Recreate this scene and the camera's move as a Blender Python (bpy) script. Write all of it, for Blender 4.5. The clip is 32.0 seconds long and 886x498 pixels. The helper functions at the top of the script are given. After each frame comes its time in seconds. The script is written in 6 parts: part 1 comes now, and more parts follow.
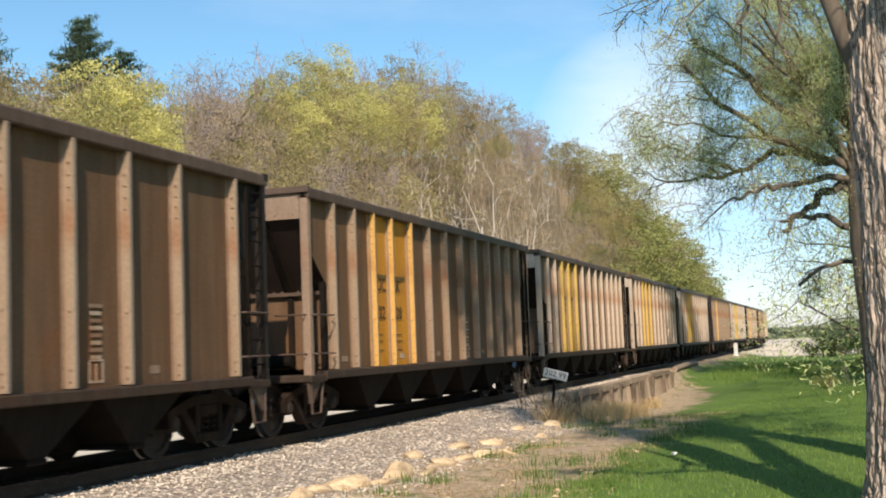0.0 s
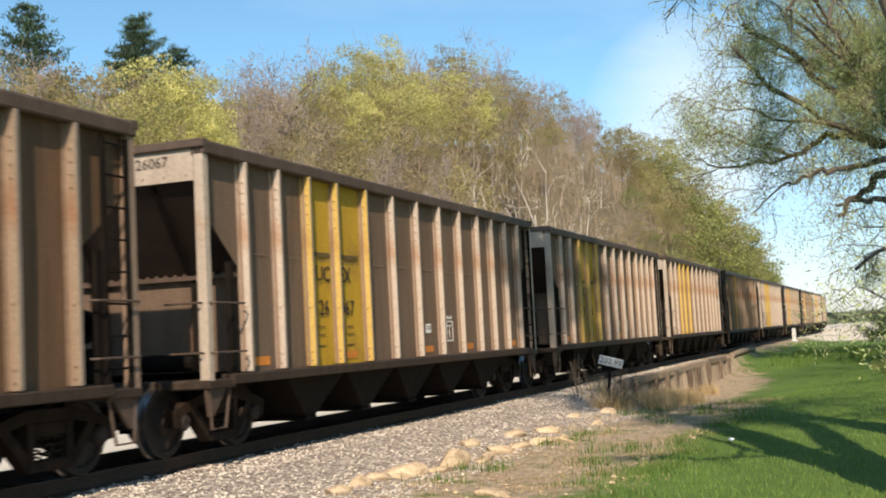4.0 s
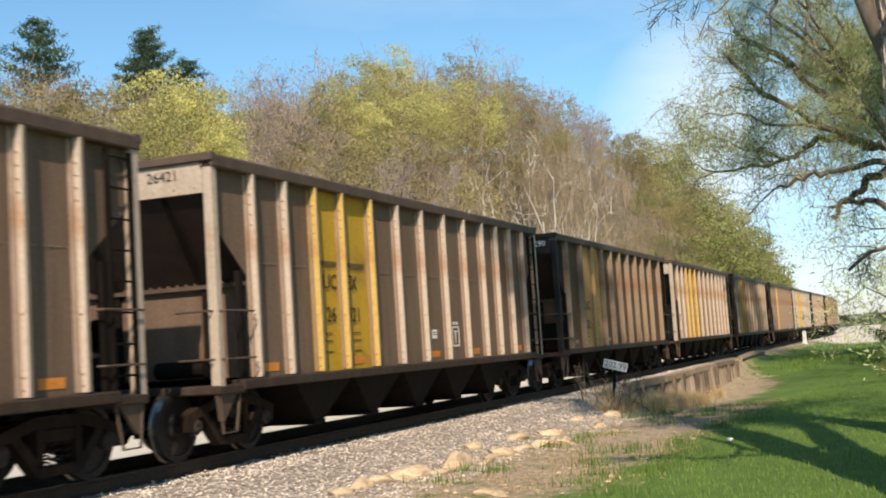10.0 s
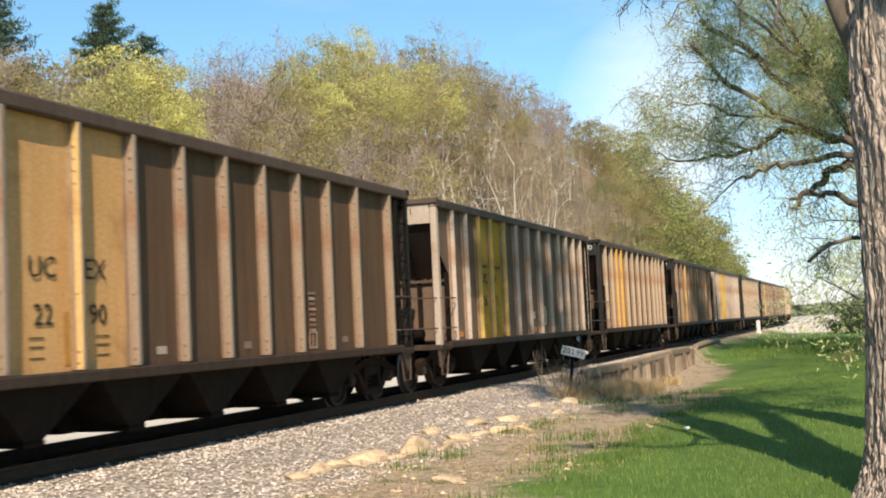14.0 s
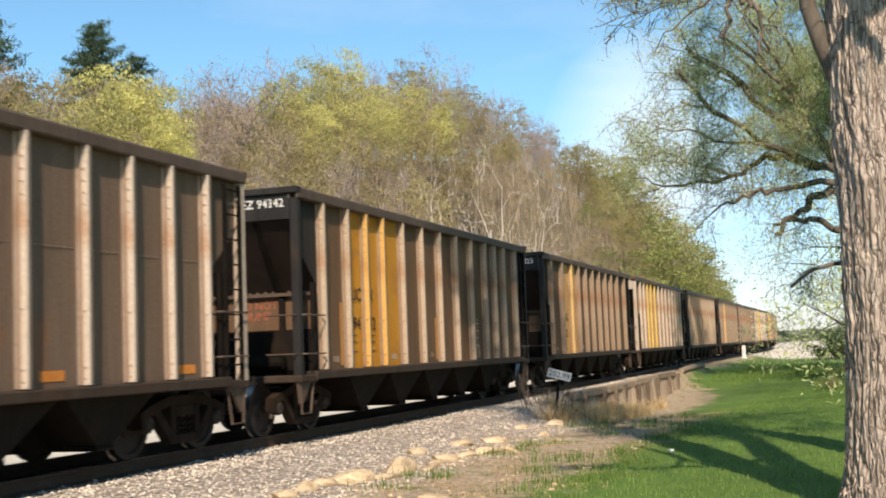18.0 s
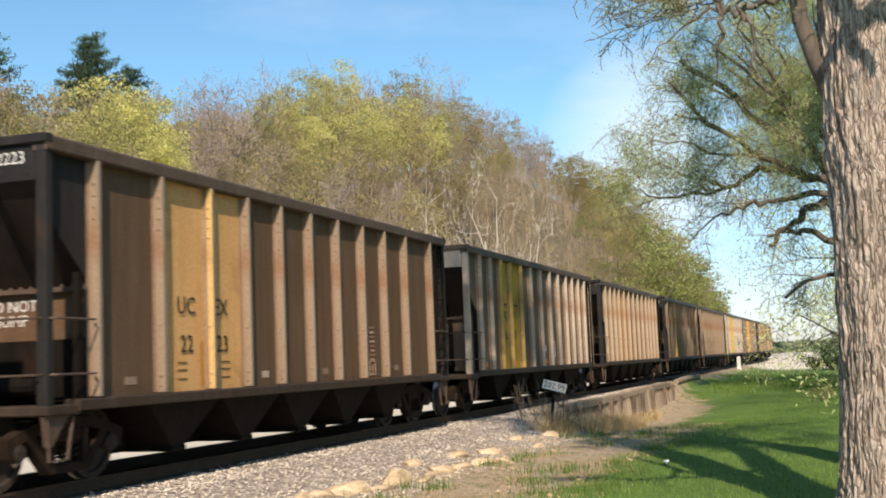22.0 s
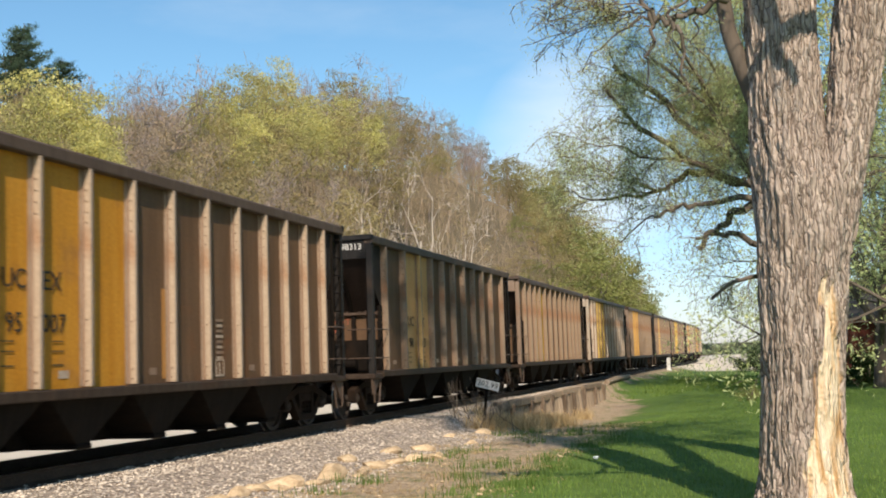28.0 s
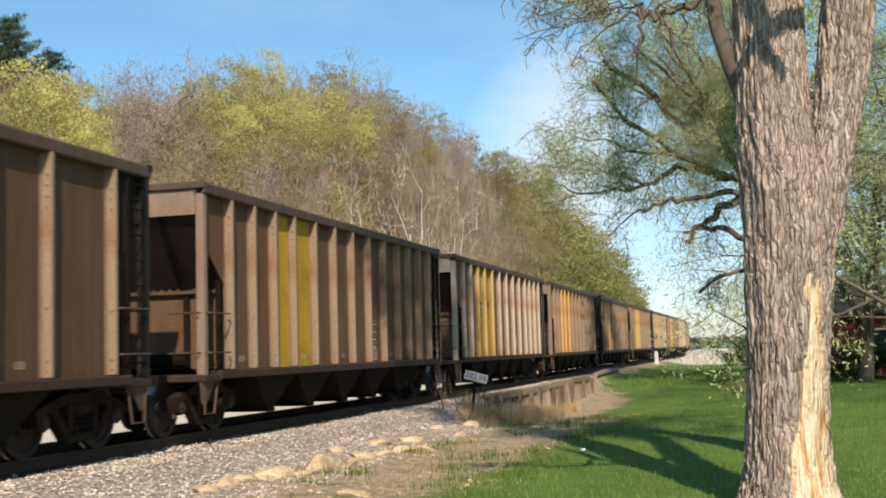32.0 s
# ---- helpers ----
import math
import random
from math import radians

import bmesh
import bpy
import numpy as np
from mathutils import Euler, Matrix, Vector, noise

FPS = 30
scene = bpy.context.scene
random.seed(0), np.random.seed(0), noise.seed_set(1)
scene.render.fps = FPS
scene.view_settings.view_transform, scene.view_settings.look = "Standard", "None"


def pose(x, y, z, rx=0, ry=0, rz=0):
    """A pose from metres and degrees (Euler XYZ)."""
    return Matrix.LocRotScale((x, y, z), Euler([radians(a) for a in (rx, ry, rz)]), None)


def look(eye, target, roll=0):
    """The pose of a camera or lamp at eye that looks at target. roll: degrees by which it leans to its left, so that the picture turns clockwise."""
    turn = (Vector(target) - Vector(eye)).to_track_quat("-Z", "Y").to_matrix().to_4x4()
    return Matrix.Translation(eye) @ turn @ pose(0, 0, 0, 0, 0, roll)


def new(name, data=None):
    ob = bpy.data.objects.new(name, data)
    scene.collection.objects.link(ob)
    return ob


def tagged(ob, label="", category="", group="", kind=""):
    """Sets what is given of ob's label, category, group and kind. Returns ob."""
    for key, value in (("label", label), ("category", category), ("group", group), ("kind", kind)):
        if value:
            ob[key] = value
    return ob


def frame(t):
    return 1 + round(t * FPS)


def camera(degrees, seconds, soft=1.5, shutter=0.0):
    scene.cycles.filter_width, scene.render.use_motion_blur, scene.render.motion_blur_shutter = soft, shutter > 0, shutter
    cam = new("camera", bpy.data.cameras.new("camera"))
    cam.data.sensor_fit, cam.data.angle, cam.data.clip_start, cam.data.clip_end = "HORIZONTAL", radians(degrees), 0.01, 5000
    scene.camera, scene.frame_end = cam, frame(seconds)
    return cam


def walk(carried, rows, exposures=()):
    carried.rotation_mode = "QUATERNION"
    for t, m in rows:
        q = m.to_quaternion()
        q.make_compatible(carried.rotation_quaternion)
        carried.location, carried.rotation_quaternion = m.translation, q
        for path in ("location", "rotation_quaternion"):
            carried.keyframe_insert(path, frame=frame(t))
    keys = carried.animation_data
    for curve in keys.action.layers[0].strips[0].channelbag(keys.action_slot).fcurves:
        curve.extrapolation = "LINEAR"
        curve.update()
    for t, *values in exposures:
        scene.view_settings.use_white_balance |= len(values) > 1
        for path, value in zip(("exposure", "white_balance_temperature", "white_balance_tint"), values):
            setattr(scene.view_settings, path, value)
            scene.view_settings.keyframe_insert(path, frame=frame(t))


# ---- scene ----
# World: x to the right of the track, y along the track away from the camera, z = 0 on the rail tops.
def row(t, yaw, pitch, roll, x, y, z):
    a, b = radians(yaw), radians(pitch)
    way = Vector((math.sin(a) * math.cos(b), math.cos(a) * math.cos(b), math.sin(b)))
    eye = Vector((x, y, z))
    return t, look(eye, eye + way, roll)


cam = camera(41.53, 32.0, soft=1.9, shutter=0.4)
walk(cam, [
    row(0, -18.57, 4.76, -2.18, -0.31, 0.55, 1.36),
    row(0.5, -18.65, 4.71, -2.22, -0.29, 0.51, 1.36),
    row(1, -18.82, 4.66, -2.37, -0.27, 0.47, 1.35),
    row(1.5, -19.28, 4.57, -2.50, -0.24, 0.41, 1.35),
    row(2, -20.02, 4.52, -2.69, -0.25, 0.41, 1.35),
    row(2.5, -20.64, 4.37, -2.89, -0.29, 0.39, 1.35),
    row(4.5, -21.28, 4.39, -2.90, -0.24, 0.42, 1.36),
    row(5, -21.33, 5.01, -2.90, -0.22, 0.44, 1.35),
    row(5.5, -21.40, 5.65, -2.95, -0.20, 0.43, 1.35),
    row(6, -21.51, 6.20, -3.07, -0.16, 0.39, 1.35),
    row(6.5, -21.68, 6.41, -3.30, -0.10, 0.31, 1.33),
    row(7, -21.87, 6.23, -3.58, -0.03, 0.23, 1.32),
    row(7.5, -22.02, 5.90, -3.83, 0.03, 0.16, 1.31),
    row(8, -22.18, 5.58, -3.96, 0.04, 0.15, 1.31),
    row(8.5, -22.23, 5.28, -3.95, 0.04, 0.14, 1.30),
    row(9, -22.20, 5.10, -3.89, 0.04, 0.15, 1.30),
    row(9.5, -22.05, 4.94, -3.79, 0.04, 0.15, 1.30),
    row(10, -21.79, 4.77, -3.61, 0.04, 0.15, 1.30),
    row(10.5, -21.42, 4.58, -3.46, 0.02, 0.14, 1.30),
    row(11, -21.01, 4.37, -3.34, 0.01, 0.12, 1.30),
    row(11.5, -20.59, 4.16, -3.18, -0.01, 0.10, 1.31),
    row(12, -20.19, 3.93, -3.02, -0.03, 0.11, 1.31),
    row(12.5, -19.81, 3.78, -2.90, -0.04, 0.14, 1.32),
    row(13, -19.58, 3.73, -2.66, -0.05, 0.16, 1.32),
    row(13.5, -19.59, 3.77, -2.65, -0.05, 0.18, 1.32),
    row(14, -19.78, 3.84, -2.67, -0.05, 0.23, 1.33),
    row(14.5, -19.94, 3.97, -2.73, -0.05, 0.26, 1.33),
    row(16.5, -19.89, 5.04, -2.49, -0.04, 0.21, 1.34),
    row(17, -19.65, 5.15, -2.38, -0.03, 0.18, 1.33),
    row(17.5, -19.39, 5.08, -2.27, -0.01, 0.12, 1.32),
    row(18, -19.11, 4.93, -2.16, 0.00, 0.05, 1.30),
    row(18.5, -18.83, 4.79, -1.99, 0.01, -0.01, 1.30),
    row(19, -18.53, 4.76, -1.86, 0.02, -0.06, 1.29),
    row(19.5, -18.33, 4.84, -1.78, 0.02, -0.10, 1.29),
    row(20, -18.34, 4.99, -1.82, 0.01, -0.08, 1.29),
    row(20.5, -18.42, 5.10, -1.92, 0.00, -0.05, 1.29),
    row(21, -18.56, 5.22, -2.05, 0.00, -0.02, 1.29),
    row(21.5, -18.71, 5.35, -2.21, 0.01, -0.00, 1.29),
    row(22, -18.83, 5.48, -2.26, 0.01, -0.01, 1.30),
    row(22.5, -18.91, 5.62, -2.34, 0.02, -0.03, 1.29),
    row(23, -18.85, 5.74, -2.37, 0.03, -0.06, 1.29),
    row(23.5, -18.65, 5.88, -2.38, 0.04, -0.10, 1.28),
    row(24, -18.33, 6.02, -2.35, 0.05, -0.14, 1.28),
    row(24.5, -17.94, 6.14, -2.34, 0.06, -0.16, 1.28),
    row(25, -17.54, 6.21, -2.35, 0.07, -0.19, 1.27),
    row(25.5, -17.11, 6.24, -2.36, 0.07, -0.20, 1.27),
    row(27.5, -15.71, 5.60, -1.99, 0.07, -0.27, 1.25),
    row(28, -15.63, 5.37, -1.88, 0.07, -0.28, 1.25),
    row(28.5, -15.59, 5.12, -1.85, 0.07, -0.30, 1.25),
    row(29, -15.59, 4.89, -1.88, 0.08, -0.33, 1.24),
    row(29.5, -15.57, 4.76, -1.91, 0.10, -0.35, 1.24),
    row(30, -15.47, 4.74, -1.93, 0.11, -0.37, 1.24),
    row(30.5, -15.32, 4.78, -1.92, 0.12, -0.40, 1.24),
    row(31, -15.14, 4.84, -1.77, 0.12, -0.41, 1.24),
    row(31.5, -14.98, 4.90, -1.69, 0.12, -0.41, 1.24),
    row(32, -15.11, 5.00, -1.60, 0.09, -0.35, 1.24),
], exposures=[(0, 0.32), (3, 0.30), (9, 0.27), (12, 0.34), (14, 0.41), (18, 0.37), (22, 0.30), (25, 0.25), (28, 0.18), (32, 0.18)])

# ---- sky and sun ----
SUN = Vector((0.61, -1.60, 1.40)).normalized()


def make_world():
    w = bpy.data.worlds.new("sky")
    scene.world = w
    w.use_nodes = True
    nt = w.node_tree
    nt.nodes.clear()
    out = nt.nodes.new("ShaderNodeOutputWorld")
    bg = nt.nodes.new("ShaderNodeBackground")
    sky = nt.nodes.new("ShaderNodeTexSky")
    sky.sky_type = "NISHITA"
    sky.sun_disc = False
    sky.sun_elevation = math.asin(SUN.z)
    sky.sun_rotation = math.atan2(SUN.x, SUN.y)
    sky.air_density = 1.0
    sky.dust_density = 0.4
    sky.ozone_density = 1.3
    co = nt.nodes.new("ShaderNodeTexCoord")
    mp = nt.nodes.new("ShaderNodeMapping")
    mp.inputs["Scale"].default_value = (1.6, 1.2, 5.5)
    mp.inputs["Rotation"].default_value = (0.15, 0.45, 0.9)
    mp.inputs["Location"].default_value = (0.6, 0.2, 0.9)
    no = nt.nodes.new("ShaderNodeTexNoise")
    no.inputs["Scale"].default_value = 1.7
    no.inputs["Detail"].default_value = 7
    no.inputs["Roughness"].default_value = 0.55
    ramp = nt.nodes.new("ShaderNodeValToRGB")
    ramp.color_ramp.elements[0].position = 0.56
    ramp.color_ramp.elements[1].position = 0.80
    ramp.color_ramp.elements[0].color = (0, 0, 0, 1)
    ramp.color_ramp.elements[1].color = (0.22, 0.22, 0.22, 1)
    mix = nt.nodes.new("ShaderNodeMix")
    mix.data_type = "RGBA"
    mix.inputs["B"].default_value = (8.0, 8.6, 9.2, 1)
    L = nt.links.new
    L(co.outputs["Generated"], mp.inputs["Vector"])
    L(mp.outputs["Vector"], no.inputs["Vector"])
    L(no.outputs["Fac"], ramp.inputs["Fac"])
    # a soft cloud low over the line
    dot = nt.nodes.new("ShaderNodeVectorMath")
    dot.operation = "DOT_PRODUCT"
    L(co.outputs["Generated"], dot.inputs[0])
    dot.inputs[1].default_value = Vector((-0.146, 0.975, 0.168)).normalized()
    puff = nt.nodes.new("ShaderNodeMapRange")
    puff.inputs["From Min"].default_value, puff.inputs["From Max"].default_value = math.cos(radians(5.6)), math.cos(radians(1.0))
    L(dot.outputs["Value"], puff.inputs["Value"])
    wisp = nt.nodes.new("ShaderNodeMapRange")
    wisp.inputs["From Min"].default_value, wisp.inputs["From Max"].default_value = 0.30, 0.62
    wisp.inputs["To Max"].default_value = 0.8
    L(no.outputs["Fac"], wisp.inputs["Value"])
    soft = nt.nodes.new("ShaderNodeMath")
    soft.operation = "MULTIPLY"
    L(puff.outputs[0], soft.inputs[0])
    L(wisp.outputs[0], soft.inputs[1])
    both = nt.nodes.new("ShaderNodeMath")
    both.operation = "ADD"
    both.use_clamp = True
    L(ramp.outputs["Color"], both.inputs[0])
    L(soft.outputs[0], both.inputs[1])
    L(both.outputs[0], mix.inputs["Factor"])
    tint = nt.nodes.new("ShaderNodeMix")
    tint.data_type, tint.blend_type = "RGBA", "MULTIPLY"
    tint.inputs["Factor"].default_value = 1.0
    height = nt.nodes.new("ShaderNodeSeparateXYZ")
    L(co.outputs["Generated"], height.inputs[0])
    low = nt.nodes.new("ShaderNodeValToRGB")
    low.color_ramp.elements[0].position, low.color_ramp.elements[0].color = 0.0, (0.90, 0.94, 1.22, 1)
    low.color_ramp.elements[1].position, low.color_ramp.elements[1].color = 0.2, (0.88, 1.19, 1.26, 1)
    L(height.outputs["Z"], low.inputs["Fac"])
    L(low.outputs["Color"], tint.inputs["B"])
    L(sky.outputs["Color"], tint.inputs["A"])
    L(tint.outputs["Result"], mix.inputs["A"])
    L(mix.outputs["Result"], bg.inputs["Color"])
    bg.inputs["Strength"].default_value = 0.107
    L(bg.outputs["Background"], out.inputs["Surface"])


make_world()
sun_data = bpy.data.lights.new("sun", "SUN")
sun_data.energy, sun_data.angle, sun_data.color = 5.0, radians(0.6), (1.0, 0.84, 0.665)
new("sun", sun_data).matrix_world = look(SUN * 50, (0, 0, 0))


# ---- materials ----
def material(name, rough=0.8, metal=0.0):
    m = bpy.data.materials.new(name)
    m.use_nodes = True
    nt = m.node_tree
    p = nt.nodes["Principled BSDF"]
    p.inputs["Roughness"].default_value = rough
    p.inputs["Metallic"].default_value = metal
    p.inputs["Specular IOR Level"].default_value = 0.3
    return m, nt, p


def rgb(c):
    return (c[0], c[1], c[2], 1)


def noise_node(nt, scale, detail=4, rough=0.55, stretch=None, coord="Object", dist=0.0):
    co = nt.nodes.new("ShaderNodeTexCoord")
    src = co.outputs[coord]
    if stretch:
        mp = nt.nodes.new("ShaderNodeMapping")
        mp.inputs["Scale"].default_value = stretch
        nt.links.new(src, mp.inputs["Vector"])
        src = mp.outputs["Vector"]
    n = nt.nodes.new("ShaderNodeTexNoise")
    n.inputs["Scale"].default_value, n.inputs["Detail"].default_value = scale, detail
    n.inputs["Roughness"].default_value, n.inputs["Distortion"].default_value = rough, dist
    nt.links.new(src, n.inputs["Vector"])
    return n.outputs["Fac"]


def ramp_node(nt, fac, stops):
    r = nt.nodes.new("ShaderNodeValToRGB")
    e = r.color_ramp.elements
    while len(e) < len(stops):
        e.new(0.5)
    for el, (p, c) in zip(e, stops):
        el.position, el.color = p, rgb(c)
    nt.links.new(fac, r.inputs["Fac"])
    return r.outputs["Color"]


def mix_node(nt, fac, a, b, kind="MIX"):
    m = nt.nodes.new("ShaderNodeMix")
    m.data_type, m.blend_type = "RGBA", kind
    for key, v in (("Factor", fac), ("A", a), ("B", b)):
        if isinstance(v, (int, float)):
            m.inputs[key].default_value = v
        elif isinstance(v, tuple):
            m.inputs[key].default_value = rgb(v)
        else:
            nt.links.new(v, m.inputs[key])
    return m.outputs["Result"]


def bump_node(nt, p, fac, strength=0.4, dist=0.02):
    b = nt.nodes.new("ShaderNodeBump")
    b.inputs["Strength"].default_value, b.inputs["Distance"].default_value = strength, dist
    nt.links.new(fac, b.inputs["Height"])
    nt.links.new(b.outputs["Normal"], p.inputs["Normal"])


def random_tint(nt, col, amount, island=False):
    """Vary brightness from piece to piece."""
    o = nt.nodes.new("ShaderNodeNewGeometry" if island else "ShaderNodeObjectInfo")
    src = o.outputs["Random Per Island" if island else "Random"]
    r = ramp_node(nt, src, [(0, (1 - amount,) * 3), (1, (1 + amount,) * 3)])
    return mix_node(nt, 1.0, col, r, "MULTIPLY")


def paint(name, base, worn, rust, rust_amount=0.5, rough=0.6, coord="Object", gloss=0.3):
    """Weathered painted steel: vertical streaks, dust, rust blooms."""
    m, nt, p = material(name, rough)
    p.inputs["Specular IOR Level"].default_value = gloss
    streak = noise_node(nt, 3.0, 5, 0.6, (1.0, 2.2, 0.22), coord)
    fine = noise_node(nt, 22, 4, 0.6, None, coord)
    blot = noise_node(nt, 0.9, 5, 0.6, None, coord, 0.4)
    c = mix_node(nt, ramp_node(nt, streak, [(0.35, (0, 0, 0)), (0.72, (0.85, 0.85, 0.85))]), base, worn)
    lo, hi = 0.70 - 0.22 * rust_amount, 0.86 - 0.18 * rust_amount
    c = mix_node(nt, ramp_node(nt, blot, [(lo, (0, 0, 0)), (hi, (0.8, 0.8, 0.8))]), c, rust)
    c = mix_node(nt, 0.35, c, ramp_node(nt, fine, [(0.3, (0.55, 0.55, 0.55)), (0.7, (1.4, 1.4, 1.4))]), "MULTIPLY")
    # rust and grime run down beside the posts
    seam = nt.nodes.new("ShaderNodeAttribute")
    seam.attribute_name = "seam"
    runs = nt.nodes.new("ShaderNodeMath")
    runs.operation = "MULTIPLY"
    nt.links.new(seam.outputs["Fac"], runs.inputs[0])
    nt.links.new(ramp_node(nt, noise_node(nt, 2.2, 6, 0.65, (1, 1.5, 0.6), coord), [(0.38, (0, 0, 0)), (0.62, (0.8, 0.8, 0.8))]), runs.inputs[1])
    c = mix_node(nt, runs.outputs[0], c, tuple(v * 0.8 for v in rust))
    nt.links.new(c, p.inputs["Base Color"])
    bump_node(nt, p, fine, 0.15, 0.01)
    return m


def grainy(name, lo, hi, scale=8.0, rough=0.85, bump=0.4, detail=6, stretch=None, tint=0.0, island=False, metal=0.0, dist=0.02):
    m, nt, p = material(name, rough, metal)
    a = noise_node(nt, scale, detail, 0.62, stretch)
    b = noise_node(nt, scale * 0.17, 3, 0.5, stretch)
    c = ramp_node(nt, a, [(0.28, lo), (0.72, hi)])
    c = mix_node(nt, 0.5, c, ramp_node(nt, b, [(0.3, (0.7, 0.7, 0.7)), (0.7, (1.25, 1.25, 1.25))]), "MULTIPLY")
    if tint:
        c = random_tint(nt, c, tint, island)
    nt.links.new(c, p.inputs["Base Color"])
    bump_node(nt, p, a, bump, dist)
    return m


def leafy(name, a, b, glow=0.35):
    """Thin leaves: light comes through them."""
    m, nt, p = material(name, 0.7)
    o = nt.nodes.new("ShaderNodeNewGeometry")
    col = ramp_node(nt, o.outputs["Random Per Island"], [(0, a), (1, b)])
    col = random_tint(nt, col, 0.28)
    big = noise_node(nt, 0.35, 3)
    col = mix_node(nt, 0.6, col, ramp_node(nt, big, [(0.3, (0.7, 0.7, 0.7)), (0.7, (1.3, 1.3, 1.3))]), "MULTIPLY")
    nt.links.new(col, p.inputs["Base Color"])
    t = nt.nodes.new("ShaderNodeBsdfTranslucent")
    nt.links.new(col, t.inputs["Color"])
    mx = nt.nodes.new("ShaderNodeMixShader")
    mx.inputs["Fac"].default_value = glow
    nt.links.new(p.outputs["BSDF"], mx.inputs[1])
    nt.links.new(t.outputs["BSDF"], mx.inputs[2])
    nt.links.new(mx.outputs["Shader"], nt.nodes["Material Output"].inputs["Surface"])
    return m


def plain(name, c, rough=0.7, metal=0.0):
    return grainy(name, tuple(v * 0.8 for v in c), tuple(v * 1.15 for v in c), 14, rough, 0.1, metal=metal)


# ---- mesh helpers ----
class Shape:
    """Vertices and faces gathered for one mesh."""

    def __init__(self):
        self.v, self.f = [], []

    def add(self, verts, faces):
        n = len(self.v)
        self.v.extend(verts)
        self.f.extend([tuple(i + n for i in f) for f in faces])
        return self

    def box(self, x0, x1, y0, y1, z0, z1, c=0.0):
        """A box with chamfered vertical and long edges where c > 0."""
        if c <= 0:
            return self.add([(x, y, z) for z in (z0, z1) for y in (y0, y1) for x in (x0, x1)],
                            [(0, 2, 3, 1), (4, 5, 7, 6), (0, 1, 5, 4), (2, 6, 7, 3), (0, 4, 6, 2), (1, 3, 7, 5)])
        ring = [(x0 + c, y0), (x1 - c, y0), (x1, y0 + c), (x1, y1 - c), (x1 - c, y1), (x0 + c, y1), (x0, y1 - c), (x0, y0 + c)]
        v = [(x, y, z0 + c) for x, y in ring] + [(x, y, z1 - c) for x, y in ring]
        ins = [(min(max(x, x0 + c), x1 - c), min(max(y, y0 + c), y1 - c)) for x, y in ring]
        v += [(x, y, z0) for x, y in ins] + [(x, y, z1) for x, y in ins]
        f = [(i, (i + 1) % 8, 8 + (i + 1) % 8, 8 + i) for i in range(8)]
        f += [(16 + i, 16 + (i + 1) % 8, (i + 1) % 8, i) for i in range(8)]
        f += [(8 + i, 8 + (i + 1) % 8, 24 + (i + 1) % 8, 24 + i) for i in range(8)]
        f += [tuple(range(23, 15, -1)), tuple(range(24, 32))]
        return self.add(v, f)

    def prism(self, poly, axis, a, b):
        """poly, a list of 2D points, swept along axis from a to b."""
        def p(u, w, s):
            return {"x": (s, u, w), "y": (u, s, w), "z": (u, w, s)}[axis]
        n = len(poly)
        v = [p(u, w, a) for u, w in poly] + [p(u, w, b) for u, w in poly]
        f = [(i, (i + 1) % n, n + (i + 1) % n, n + i) for i in range(n)]
        return self.add(v, f + [tuple(range(n - 1, -1, -1)), tuple(range(n, 2 * n))])

    def tube(self, pts, radii, sides=6, caps=True):
        pts = [Vector(p) for p in pts]
        n, v, f = len(pts), [], []
        side = None
        for i, p in enumerate(pts):
            d = (pts[min(i + 1, n - 1)] - pts[max(i - 1, 0)]).normalized()
            if side is None:
                side = d.orthogonal().normalized()
            side = (side - d * side.dot(d)).normalized()
            up = d.cross(side)
            r = radii[i] if isinstance(radii, (list, tuple)) else radii
            for k in range(sides):
                a = 2 * math.pi * k / sides
                v.append(tuple(p + side * (r * math.cos(a)) + up * (r * math.sin(a))))
        for i in range(n - 1):
            for k in range(sides):
                k2 = (k + 1) % sides
                f.append((i * sides + k, i * sides + k2, (i + 1) * sides + k2, (i + 1) * sides + k))
        if caps:
            f.append(tuple(range(sides - 1, -1, -1)))
            f.append(tuple((n - 1) * sides + k for k in range(sides)))
        return self.add(v, f)

    def lathe(self, profile, axis="x", sides=24, at=(0, 0, 0)):
        """profile: (distance along axis, radius) pairs."""
        v, f, n = [], [], len(profile)
        for s, r in profile:
            for k in range(sides):
                a = 2 * math.pi * k / sides
                c, d = r * math.cos(a), r * math.sin(a)
                q = {"x": (s, c, d), "y": (c, s, d), "z": (c, d, s)}[axis]
                v.append((q[0] + at[0], q[1] + at[1], q[2] + at[2]))
        for i in range(n - 1):
            for k in range(sides):
                k2 = (k + 1) % sides
                f.append((i * sides + k, i * sides + k2, (i + 1) * sides + k2, (i + 1) * sides + k))
        f.append(tuple(range(sides - 1, -1, -1)))
        f.append(tuple((n - 1) * sides + k for k in range(sides)))
        return self.add(v, f)

    def mesh(self, name, mats, smooth=False):
        me = bpy.data.meshes.new(name)
        me.from_pydata([tuple(p) for p in self.v], [], self.f)
        for m in (mats if isinstance(mats, (list, tuple)) else [mats]):
            me.materials.append(m)
        me.validate()
        bm = bmesh.new()
        bm.from_mesh(me)
        bmesh.ops.recalc_face_normals(bm, faces=bm.faces)
        bm.to_mesh(me)
        bm.free()
        if smooth:
            me.polygons.foreach_set("use_smooth", [True] * len(me.polygons))
        return me


